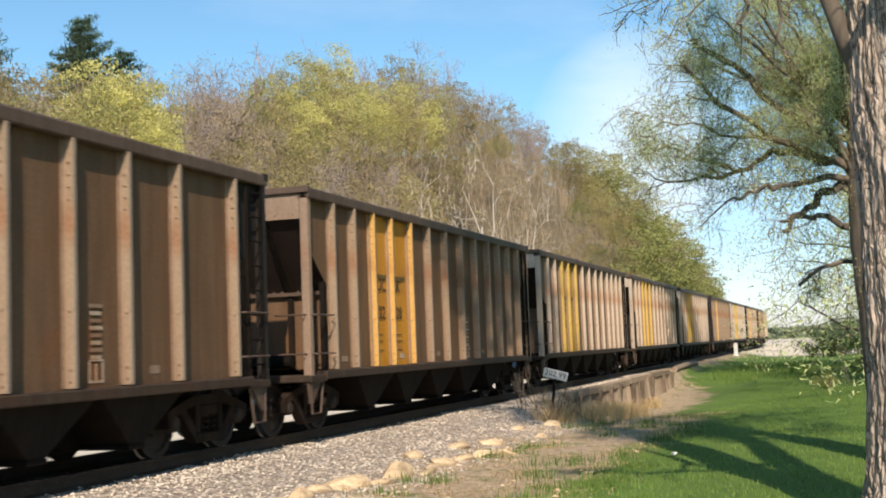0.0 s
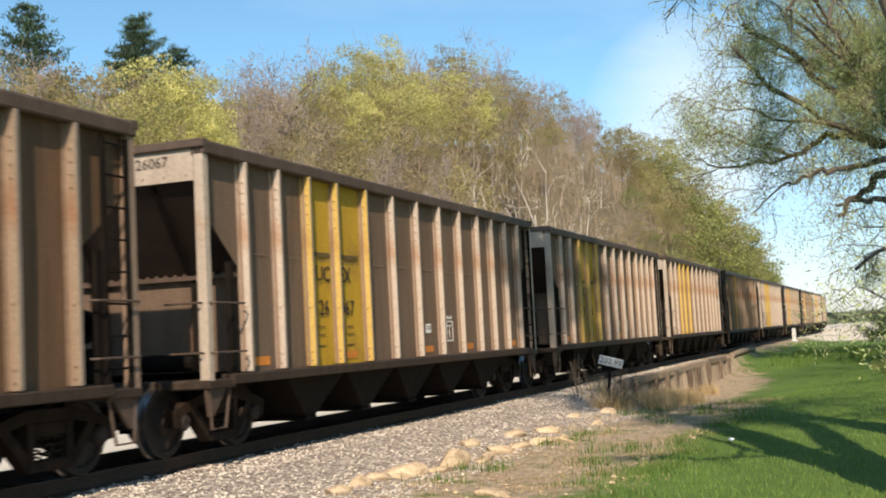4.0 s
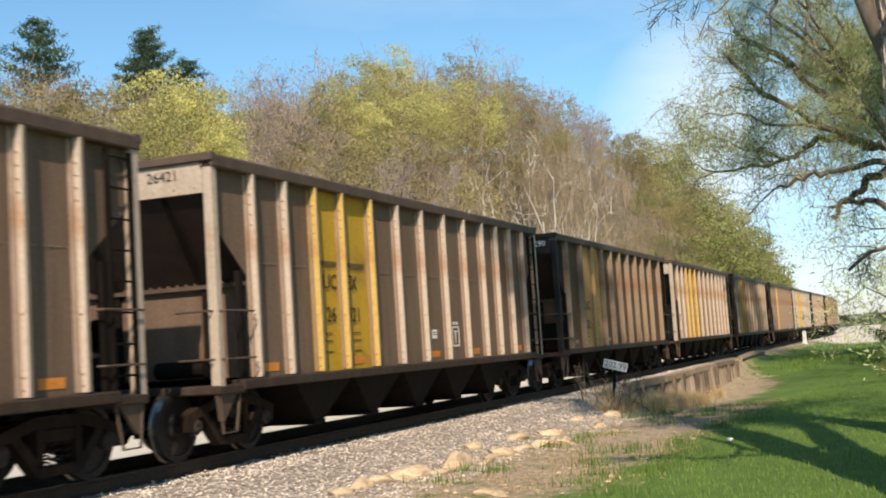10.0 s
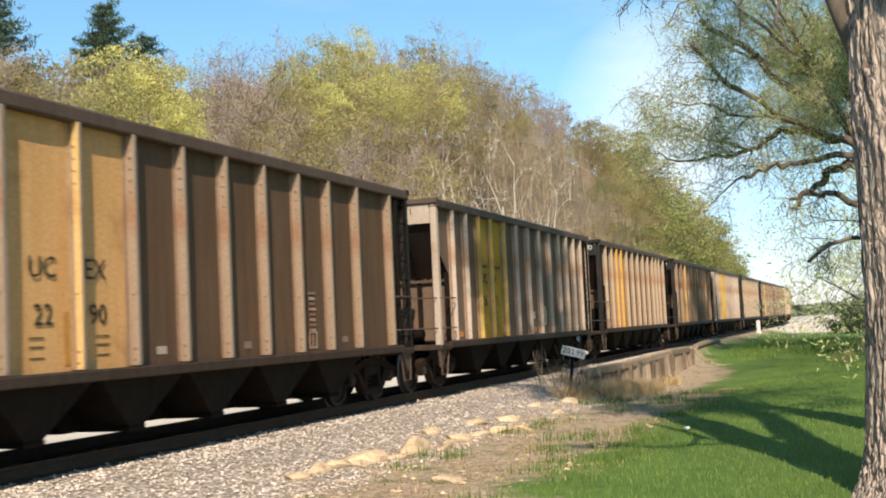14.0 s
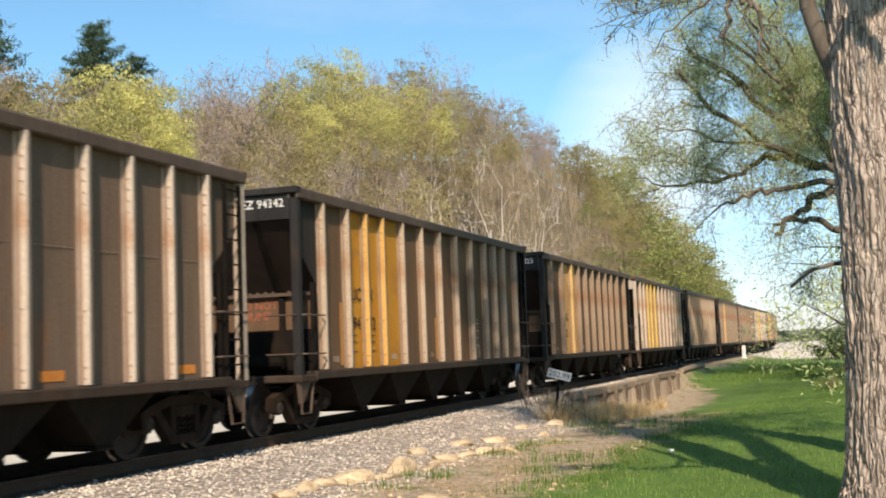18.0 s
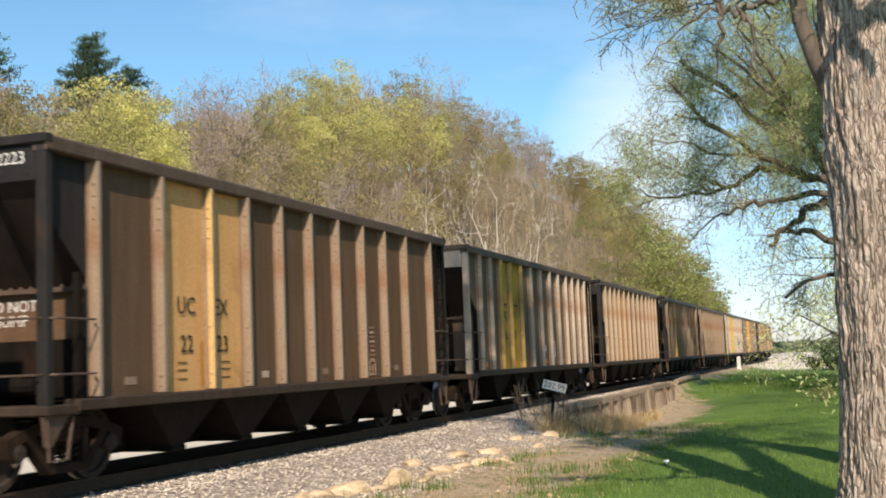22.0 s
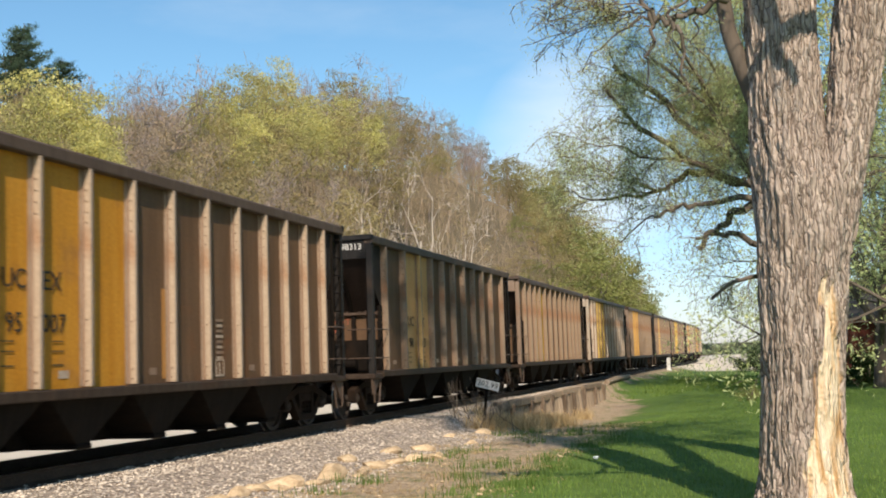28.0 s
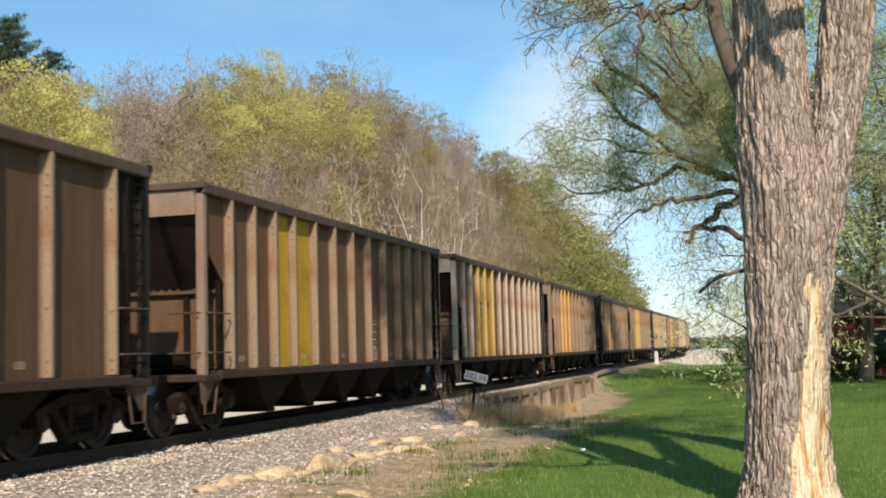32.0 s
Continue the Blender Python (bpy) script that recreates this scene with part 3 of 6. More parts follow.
def side_frame_mesh():
    """Cast truck side frame: arched top, sloping legs, bottom member, spring nest."""
    sh = Shape()
    a, b = 0.96, 1.12
    sh.prism([(-1.05, 0.40), (-1.08, 0.62), (-0.85, 0.70), (-0.72, 0.60), (-0.90, 0.55), (-0.93, 0.40)], "x", a, b)
    sh.prism([(1.05, 0.40), (0.93, 0.40), (0.90, 0.55), (0.72, 0.60), (0.85, 0.70), (1.08, 0.62)], "x", a, b)
    sh.prism([(-0.85, 0.70), (-0.42, 0.81), (0.42, 0.81), (0.85, 0.70), (0.72, 0.60), (0.40, 0.68), (-0.40, 0.68), (-0.72, 0.60)], "x", a, b)
    sh.prism([(-0.76, 0.60), (-0.62, 0.63), (-0.30, 0.28), (-0.36, 0.17)], "x", a, b)
    sh.prism([(0.76, 0.60), (0.36, 0.17), (0.30, 0.28), (0.62, 0.63)], "x", a, b)
    sh.box(a, b, -0.36, 0.36, 0.16, 0.28, 0.015)
    sh.box(a, b, -0.36, -0.26, 0.28, 0.69)
    sh.box(a, b, 0.26, 0.36, 0.28, 0.69)
    return sh.mesh("side_frame", M_TRUCK)


def spring_mesh():
    sh = Shape()
    for y in (-0.17, 0.0, 0.17):
        pts = [(1.04 + 0.06 * math.cos(k * 0.9), y + 0.06 * math.sin(k * 0.9), 0.285 + 0.011 * k) for k in range(22)]
        sh.tube(pts, 0.014, 5)
    sh.box(0.97, 1.12, -0.25, 0.25, 0.53, 0.68, 0.02)
    return sh.mesh("spring_nest", M_TRUCK)


SIDE_FRAME, SPRINGS = side_frame_mesh(), spring_mesh()
BOLSTER = Shape().box(-0.95, 0.95, -0.2, 0.2, 0.42, 0.78, 0.03).box(-0.12, 0.12, -0.6, 0.6, 0.3, 0.42).box(-0.8, 0.8, -0.50, -0.42, 0.36, 0.48).box(-0.8, 0.8, 0.42, 0.50, 0.36, 0.48).mesh("bolster", M_UNDER)
wheelsets = []


def make_truck(car, y):
    t = part("truck", BOLSTER, None, car, "rusty cast steel truck", at=pose(0, y, 0))
    for m in (Matrix(), MIRROR):
        part("side_frame", SIDE_FRAME, None, t, at=m)
        part("spring_nest", SPRINGS, None, t, at=m)
    for dy in (-0.875, 0.875):
        w = part("wheelset", WHEELSET, None, t, at=pose(0, dy, 0.455))
        wheelsets.append((w, dy))


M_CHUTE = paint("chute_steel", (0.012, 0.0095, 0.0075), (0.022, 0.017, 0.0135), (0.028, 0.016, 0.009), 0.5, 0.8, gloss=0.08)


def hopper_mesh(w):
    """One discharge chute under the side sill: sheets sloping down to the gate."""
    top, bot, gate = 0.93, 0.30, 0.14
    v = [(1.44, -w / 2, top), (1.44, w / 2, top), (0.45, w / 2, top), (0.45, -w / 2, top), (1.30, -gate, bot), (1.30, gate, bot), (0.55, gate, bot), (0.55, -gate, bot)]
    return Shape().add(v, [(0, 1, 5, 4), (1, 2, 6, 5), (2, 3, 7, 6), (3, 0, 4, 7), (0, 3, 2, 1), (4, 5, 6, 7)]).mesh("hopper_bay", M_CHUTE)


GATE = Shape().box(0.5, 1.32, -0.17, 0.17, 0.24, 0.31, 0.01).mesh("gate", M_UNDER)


def panel_mesh(y0, y1, mat, cut=None):
    """A side sheet between two posts, slightly dished between its edges."""
    sh = Shape()
    if cut:
        return sh.prism(cut, "x", PANEL - 0.012, PANEL).mesh("side_panel", mat)
    n = 6
    v, f = [], []
    for i in range(n + 1):
        for j in range(n + 1):
            u, w = i / n, j / n
            dish = -0.018 * math.sin(math.pi * u) * math.sin(math.pi * w)
            v.append((PANEL + dish, y0 + (y1 - y0) * u, RIB_BOT + (RIB_TOP - RIB_BOT) * w))
    for i in range(n):
        for j in range(n):
            a = i * (n + 1) + j
            f.append((a, a + n + 1, a + n + 2, a + 1))
    sh.add(v, f)
    sh.box(PANEL - 0.03, PANEL - 0.022, y0, y1, RIB_BOT, RIB_TOP)
    me = sh.mesh("side_panel", mat, True)
    seam = me.attributes.new("seam", "FLOAT", "POINT")
    for i, p in enumerate(me.vertices):
        near_post = min(abs(p.co.y - y0), abs(p.co.y - y1)) < 0.05
        seam.data[i].value = (1.0 if near_post else 0.0) * (0.6 + 0.4 * (p.co.z < 1.6))
    return me


# kind: body length and the places of the side posts along it
KINDS = {"N": (13.78, (0.97, 2.36, 3.62, 4.69, 5.79, 6.88, 7.98, 9.10, 10.19, 11.34, 12.83)),
         "Y": (14.08, (1.03, 1.94, 2.85, 3.76, 4.84, 5.93, 7.03, 8.13, 9.22, 10.30, 11.20, 12.11, 13.02)),
         "X": (13.98, (0.99, 2.01, 2.85, 3.67, 4.72, 5.83, 6.94, 8.05, 9.16, 10.26, 11.08, 11.88, 12.96))}
made_cars = {}


def make_car(style):
    """A coal hopper car; its front, which leads, is at y = 0 and its rear at y = body length."""
    kind, body, rib, band, end, plate, ink = style["kind"], style["body"], style["rib"], style["band"], style["end"], style["plate"], style["ink"]
    n_len, ys = KINDS[kind]
    ys = list(ys)
    car = thing("hopper_car", style["label"], "hopper car", "coal hopper cars of the passing train")
    rows = style["rows"]
    for side in (Matrix(), pose(0, n_len, 0, 0, 0, 180)):
        holder_side = 0 if side == Matrix() else 1
        yy = ys if not holder_side else [n_len - y for y in ys[::-1]]
        edges = [0.0] + yy + [n_len]
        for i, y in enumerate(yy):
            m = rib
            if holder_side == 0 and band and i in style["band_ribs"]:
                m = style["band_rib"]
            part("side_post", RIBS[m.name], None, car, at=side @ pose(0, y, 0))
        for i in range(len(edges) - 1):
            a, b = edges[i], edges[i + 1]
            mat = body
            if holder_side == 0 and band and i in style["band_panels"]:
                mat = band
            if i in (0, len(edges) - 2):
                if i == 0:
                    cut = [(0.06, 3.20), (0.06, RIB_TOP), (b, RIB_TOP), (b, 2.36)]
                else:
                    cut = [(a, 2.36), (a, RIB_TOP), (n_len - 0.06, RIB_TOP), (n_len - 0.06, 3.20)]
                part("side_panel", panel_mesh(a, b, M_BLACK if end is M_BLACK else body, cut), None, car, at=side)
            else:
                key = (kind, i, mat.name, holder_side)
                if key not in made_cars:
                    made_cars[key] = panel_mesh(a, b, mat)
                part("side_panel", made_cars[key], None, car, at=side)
        # top chord and side sill
        chord = Shape().prism([(PANEL - 0.06, RIB_TOP - 0.02), (OUT - 0.02, RIB_TOP - 0.02), (OUT - 0.005, RIB_TOP), (OUT - 0.005, TOP - 0.03), (OUT - 0.03, TOP), (PANEL - 0.06, TOP)], "y", 0.0, n_len)
        part("top_chord", chord, M_CHORD, car, at=side)
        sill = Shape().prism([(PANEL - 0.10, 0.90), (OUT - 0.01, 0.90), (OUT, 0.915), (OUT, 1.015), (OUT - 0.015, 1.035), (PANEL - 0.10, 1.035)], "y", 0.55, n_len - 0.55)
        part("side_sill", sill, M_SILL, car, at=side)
    # ends
    for m, emat, lead in ((Matrix(), plate, True), (pose(0, n_len, 0, 0, 0, 180), plate, False)):
        top_plate = Shape().box(-1.42, 1.42, 0.02, 0.05, 3.52, TOP - 0.04)
        for x in np.arange(-1.3, 1.31, 0.325):
            top_plate.lathe([(0.02, 0.022), (0.005, 0.018)], "y", 6, (x, 0, 3.60))
        part("end_plate", top_plate, emat, car, at=m)
        part("end_chord", Shape().box(-OUT, OUT, -0.04, 0.10, TOP - 0.10, TOP + 0.012, 0.012), M_BLACK if end is M_BLACK else M_CHORD, car, at=m)
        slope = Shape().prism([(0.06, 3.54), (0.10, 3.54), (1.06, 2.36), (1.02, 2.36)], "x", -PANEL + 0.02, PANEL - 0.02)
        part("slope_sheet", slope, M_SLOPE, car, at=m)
        flange = Shape().box(-1.44, 1.44, 0.93, 1.05, 2.31, 2.37)
        for x in np.arange(-1.35, 1.36, 0.15):
            flange.lathe([(2.37, 0.028), (2.40, 0.02)], "z", 6, (x, 0.975, 0))
        part("bulkhead_flange", flange, M_CHORD, car, at=m)
        bulk = Shape().box(-1.44, 1.44, 1.03, 1.06, 1.0, 2.32)
        part("bulkhead", bulk, style["bulk"], car, at=m)
        # near-black plate stands for the shadow the preceding car casts here
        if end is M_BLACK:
            part("lower_bulkhead", Shape().box(-1.43, 1.43, 0.96, 1.028, 1.0, 1.74), M_UNDER, car, "near-black plate painted as the preceding car's shadow on the bulkhead", at=m)
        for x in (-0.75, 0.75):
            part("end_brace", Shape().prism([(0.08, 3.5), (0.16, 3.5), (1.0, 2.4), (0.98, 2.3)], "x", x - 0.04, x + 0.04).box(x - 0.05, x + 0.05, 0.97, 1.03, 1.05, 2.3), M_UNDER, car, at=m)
        for s in (-1, 1):
            x = s * 1.50
            post = Shape().box(x - 0.07, x + 0.07, 0.0, 0.14, 0.86, TOP - 0.05, 0.015)
            part("corner_post", post, M_BLACK if end is M_BLACK else emat, car, at=m)
            brace = Shape().box(x - 0.04, x + 0.04, 0.62, 0.72, 0.95, 2.5)
            part("inner_post", brace, M_UNDER, car, at=m)
            for z in (1.32, 1.95):
                grab = Shape().tube([(x + s * 0.06, 0.06, z), (x + s * 0.13, 0.10, z), (x + s * 0.13, 0.82, z), (x + s * 0.06, 0.88, z)], 0.015, 6)
                grab.tube([(x, -0.0, z), (x, -0.09, z), (x - s * 0.5, -0.09, z), (x - s * 0.5, 0.0, z)], 0.015, 6)
                part("grab_iron", grab, M_CHORD, car, at=m)
            step_iron = Shape().tube([(x + s * 0.02, 0.06, 0.9), (x + s * 0.02, 0.10, 0.36), (x + s * 0.02, 0.42, 0.36), (x + s * 0.02, 0.55, 0.9)], 0.02, 6)
            part("sill_step", step_iron, M_CHORD, car, at=m)
            part("sill_bracket", Shape().prism([(0.0, 0.9), (0.5, 0.9), (0.16, 0.52), (0.06, 0.52)], "x", x - 0.02, x + 0.02), M_CHORD, car, at=m)
        plat = Shape().box(-1.58, 1.58, -0.02, 0.62, 0.86, 0.98, 0.02).box(-0.35, 0.35, -0.25, 0.9, 0.70, 0.95, 0.03)
        part("end_sill", plat, M_SILL, car, at=m)
        coup = Shape().box(-0.13, 0.13, -0.62, -0.1, 0.72, 0.92, 0.03).box(-0.2, 0.18, -0.82, -0.55, 0.68, 0.96, 0.05)
        coup.tube([(0.3, -0.1, 0.75), (0.32, -0.4, 0.42), (0.2, -0.75, 0.35)], 0.03, 6)
        part("coupler", coup, M_TRUCK, car, at=m)
        # ladder at the rear of each side
        lad = Shape()
        for dy in (0.16, 0.58):
            lad.box(1.53, 1.575, dy - 0.028, dy + 0.028, 0.98, 3.80)
        for z in np.arange(1.2, 3.8, 0.36):
            lad.tube([(1.56, 0.16, z), (1.56, 0.58, z)], 0.014, 5)
        if not lead:
            lad2 = Shape().add([(-x, y, z) for x, y, z in lad.v], lad.f)
            part("ladder", lad2, M_UNDER, car, at=m)
    part("brake_wheel", Shape().lathe([(0.0, 0.24), (0.03, 0.24), (0.035, 0.2), (0.0, 0.19)], "y", 18, (-0.75, 0.50, 1.75)), M_UNDER, car)
    part("valve_box", Shape().box(-0.95, -0.55, 0.5, 0.75, 1.0, 1.45, 0.02), M_UNDER, car)
    part("air_reservoir", Shape().lathe([(-0.42, 0.02), (-0.4, 0.12), (0.4, 0.12), (0.42, 0.02)], "x", 12, (0.5, 0.72, 1.2)), M_UNDER, car)
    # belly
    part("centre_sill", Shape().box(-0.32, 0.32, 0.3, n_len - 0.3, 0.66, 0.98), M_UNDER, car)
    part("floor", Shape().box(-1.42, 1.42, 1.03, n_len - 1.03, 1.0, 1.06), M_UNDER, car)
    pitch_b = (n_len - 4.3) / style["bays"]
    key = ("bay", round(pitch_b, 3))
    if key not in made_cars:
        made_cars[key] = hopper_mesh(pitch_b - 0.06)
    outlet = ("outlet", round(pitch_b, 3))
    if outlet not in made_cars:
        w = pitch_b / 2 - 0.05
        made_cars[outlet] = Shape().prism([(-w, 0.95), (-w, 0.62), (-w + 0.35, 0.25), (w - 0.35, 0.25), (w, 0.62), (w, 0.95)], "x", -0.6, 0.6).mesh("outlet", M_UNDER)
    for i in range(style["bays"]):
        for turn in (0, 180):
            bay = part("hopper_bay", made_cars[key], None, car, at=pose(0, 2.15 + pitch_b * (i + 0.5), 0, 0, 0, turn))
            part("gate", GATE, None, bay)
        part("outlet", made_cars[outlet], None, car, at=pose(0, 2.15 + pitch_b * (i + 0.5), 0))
    make_truck(car, 1.0)
    make_truck(car, n_len - 1.0)
    # markings on the side that faces the lawn
    up = pose(PANEL + 0.006, 0, 0) @ Matrix.Rotation(math.pi / 2, 4, "Z") @ Matrix.Rotation(math.pi / 2, 4, "X")

    def mark(body_text, size, y, z, mat, name="lettering"):
        part(name, text_mesh(body_text, size, mat), None, car, at=Matrix.Translation((0, y, z)) @ up)

    def patch(y, z, w, h, mat, name="marking"):
        part(name, Shape().box(PANEL + 0.002, PANEL + 0.006, y - w / 2, y + w / 2, z - h / 2, z + h / 2), mat, car)

    mids = [(a + b) / 2 for a, b in zip([0.0] + ys, ys + [n_len])]
    if rows:
        (a1, a2), (b1, b2) = rows
        pl, pr = style["text_at"]
        zt = style["text_z"]
        mark(a1, 0.34, mids[pl] + 0.10, zt, ink)
        mark(a2, 0.34, mids[pr] - 0.14, zt, ink)
        mark(b1, 0.34, mids[pl] + 0.10, zt - 0.52, ink)
        mark(b2, 0.34, mids[pr] - 0.10, zt - 0.52, ink)
        if style["stripe"]:
            for k in style["band_panels"]:
                patch(mids[k], 2.72, 0.72, 0.07, M_FADED, "stripe")
        for k in (pl, pr):
            for z in ((1.42, 1.32, 1.20) if kind == "N" else (1.62, 1.50, 1.33)):
                patch(mids[k] - 0.02, z, 0.24, 0.018, M_FADED, "small_print")
    if kind == "Y" and style["reflect"]:
        patch(mids[7], 1.55, 0.24, 0.17, M_WHITE, "placard")
        for z in (1.58, 1.54):
            part("small_print", Shape().box(PANEL + 0.006, PANEL + 0.009, mids[7] - 0.09, mids[7] + 0.09, z - 0.008, z + 0.008), M_INK, car)
        frame_at = mids[8]
        card = Shape()
        for y0, y1, z0, z1 in ((-0.18, 0.18, 1.29, 1.32), (-0.18, 0.18, 1.66, 1.685), (-0.18, -0.15, 1.32, 1.66), (0.15, 0.18, 1.32, 1.66), (-0.02, 0.0, 1.36, 1.6), (-0.11, 0.1, 1.58, 1.60), (-0.12, -0.03, 1.72, 1.78), (0.04, 0.12, 1.72, 1.78)):
            card.box(PANEL + 0.002, PANEL + 0.008, frame_at + y0, frame_at + y1, z0, z1)
        part("placard_frame", card, M_WHITE, car)
        # a row of rivet heads along the sheets
        rivets = Shape()
        for a0, a1 in zip(ys, ys[1:]):
            for q in np.arange(a0 + 0.14, a1 - 0.10, 0.13):
                rivets.box(PANEL - 0.018, PANEL + 0.002, q - 0.03, q + 0.03, 2.632, 2.642)
        part("rivet_row", rivets, M_PLATE, car)
    else:
        k = 9 if kind == "X" else 8
        for j in range(8):
            patch(mids[k], 1.98 - 0.085 * j, 0.20 if j % 3 else 0.24, 0.045, M_PALE if j % 2 else M_PLATE, "data_stencil")
        box = Shape()
        for y0, y1, z0, z1 in ((-0.14, 0.14, 1.02, 1.05), (-0.14, -0.115, 1.05, 1.28), (0.115, 0.14, 1.05, 1.28), (-0.02, 0.01, 1.05, 1.24), (-0.14, 0.14, 1.27, 1.29)):
            box.box(PANEL + 0.002, PANEL + 0.008, mids[k] + y0, mids[k] + y1, z0 + 0.07, z1 + 0.07)
        part("placard_frame", box, M_PALE, car)
        for k, w, mat in ((1, 0.26, M_PLATE), (4, 0.22, M_PALE), (6, 0.2, M_PLATE), (9, 0.22, M_PLATE)):
            patch(mids[k] + 0.1, 1.21, w, 0.10, mat, "small_placard")
    # patches of amber primer where old paint was touched up
    for k, z0, z1, dy in style["touch"]:
        patch(ys[k] - dy, (z0 + z1) / 2, 0.13, z1 - z0, M_TOUCH, "primer_patch")
    if style["reflect"]:
        for j in (1, 4, 7, 9, 12):
            if j < len(mids):
                patch(mids[j], 1.17, 0.42, 0.12, M_SAFETY, "reflector")
    face = Matrix.Rotation(math.pi / 2, 4, "X")
    if style["end_text"]:
        part("lettering", text_mesh(style["end_text"], 0.20, style["end_ink"]), None, car, at=Matrix.Translation((0.80, 0.012, 3.78)) @ face)
    if style["hump"]:
        for line, z in (("DO NOT", 2.16), ("HUMP", 1.98)):
            part("lettering", text_mesh(line, 0.2, style["hump"]), None, car, at=Matrix.Translation((0.25, 1.022, z)) @ face)
    car["length"] = n_len
    return car


def style(kind, body, rib, band, panels, label, rows=None, end=None, plate=None, bulk=None, end_text="", end_ink=None, hump=None, stripe=False, reflect=False, bays=5, ink=None, text_at=None, text_z=2.42, band_rib=None, touch=()):
    panels = panels or ()
    return {"kind": kind, "body": body, "rib": rib, "band": band, "band_panels": panels, "band_ribs": (() if not band_rib else panels[:-1] if kind in "NX" else tuple(range(panels[0] - 1, panels[-1] + 1))) if panels else (),
            "label": label, "rows": rows, "end": end, "plate": plate or M_PLATE, "bulk": bulk or M_TAN, "end_text": end_text, "end_ink": end_ink or M_WHITE, "hump": hump,
            "band_rib": band_rib, "touch": touch, "stripe": stripe, "reflect": reflect, "bays": bays, "ink": ink or M_INK, "text_at": text_at or (panels[:2] if len(panels) > 1 else (3, 4)), "text_z": text_z}


GREY_LABEL = "weathered taupe coal hopper car with yellow panel and pale posts"
TAN_LABEL = "sun-faded tan coal hopper car with black end and cream panel"
BROWN_LABEL = "rusty brown steel coal hopper car with an amber panel"
def grey(a, b, e, **k):
    return style("Y", M_GREY, M_RIB_GREY, M_YELLOW, (3, 4), GREY_LABEL, (("UC", "EX"), (a, b)), plate=M_PALE, bulk=M_GREY, end_text=e, end_ink=M_INK, stripe=True, reflect=True, text_z=2.42, band_rib=M_RIB_YELLOW, **k)


def tan(a, b, e):
    return style("N", M_TAN, M_RIB_TAN, M_CREAM, (2, 3), TAN_LABEL, (("UC", "EX"), (a, b)), end=M_BLACK, plate=M_BLACK, bulk=M_BROWN, end_text=e, hump=M_RED if a == "98" else M_WHITE, text_z=2.18, band_rib=M_RIB_CREAM, touch=((2, 1.1, 1.7, 0.12),))


def brown(a, b, e):
    return style("X", M_BROWN, M_RIB_BUFF, M_ORANGE, (2, 3, 4), BROWN_LABEL, (("UC", "EX"), (a, b)), end=M_BLACK, plate=M_BLACK, bulk=M_BROWN, end_text=e, hump=M_RED, text_at=(2, 3), text_z=2.35, band_rib=M_RIB_AMBER, touch=((1, 1.1, 2.2, 0.16), (6, 1.1, 2.0, 0.14), (4, 1.1, 1.5, 0.12)))


def brown_amber(a, b, e):
    """Like the taupe cars in build, brown, with three amber panels and pale posts."""
    return style("Y", M_BROWN, M_RIB_BUFF, M_ORANGE, (3, 4, 5), BROWN_LABEL, (("UC", "EX"), (a, b)), end=M_BLACK, plate=M_BLACK, bulk=M_BROWN, end_text=e, text_at=(3, 4), text_z=2.35, touch=((1, 1.1, 2.2, 0.14), (6, 1.1, 2.4, 0.12)))


def dull(end):
    return style("Y", M_SUNLIT_TAN, M_RIB_TAN, M_ORANGE if end else M_YELLOW, (3, 4), "tan steel coal hopper car with yellow panel, body colour lightened as if sunlit", None, plate=M_PLATE, bulk=M_PLATE, band_rib=M_RIB_AMBER if end else M_RIB_YELLOW)


STYLES = [
    style("N", M_BROWN, M_RIB_TAN, None, (), "brown coal hopper car with dark rear ladder and pale posts", end=M_BLACK, plate=M_BLACK),
    style("Y", M_BROWN, M_RIB_TAN, M_ORANGE, (3, 4), BROWN_LABEL, (("UC", "EX"), ("22", "428")), plate=M_PLATE, bulk=M_BROWN, stripe=True, text_z=2.55, band_rib=M_RIB_AMBER),
    grey("26", "067", "26067"), grey("25", "076", ""), grey("26", "421", "26421"), tan("22", "90", "UCEX 2290"), grey("26", "571", "26571"),
    brown("94", "342", "UCEZ 94342"), tan("22", "23", "UCEX 2223"), grey("26", "587", ""), brown_amber("95", "007", ""), tan("98", "313", "UCEX 98313"),
    style("Y", M_BROWN, M_RIB_TAN, M_YELLOW, (3, 4), "dusty brown coal hopper car with dull yellow panel", None, plate=M_PLATE, bulk=M_BROWN, band_rib=M_RIB_TAN), grey("26", "", ""), dull(True), tan("", "", ""), dull(False), brown("", "", ""), dull(True), grey("", "", ""), dull(False), dull(True), grey("", "", ""), dull(False)]
OFFSETS = [-15.4, -0.18, 15.3, 30.98, 46.6, 62.42, 77.8, 93.6, 109.55, 125.0, 140.76, 156.64, 172.1, 187.9]
while len(OFFSETS) < len(STYLES):
    OFFSETS.append(OFFSETS[-1] + 15.75)
cars = [make_car(s) for s in STYLES]


# ---- trees ----
M_BARK = grainy("tree_bark", (0.07, 0.055, 0.042), (0.19, 0.155, 0.125), 5, 0.95, 0.5, stretch=(1, 1, 0.3))
M_TWIG = grainy("bare_twigs", (0.21, 0.165, 0.11), (0.34, 0.275, 0.19), 3, 0.95, 0.0)
M_PALEBARK = grainy("pale_bark", (0.38, 0.325, 0.265), (0.60, 0.53, 0.45), 4, 0.9, 0.3, stretch=(1, 1, 0.4))
M_LEAF_YELLOW = leafy("yellow_green_leaves", (0.40, 0.38, 0.11), (0.62, 0.575, 0.23))
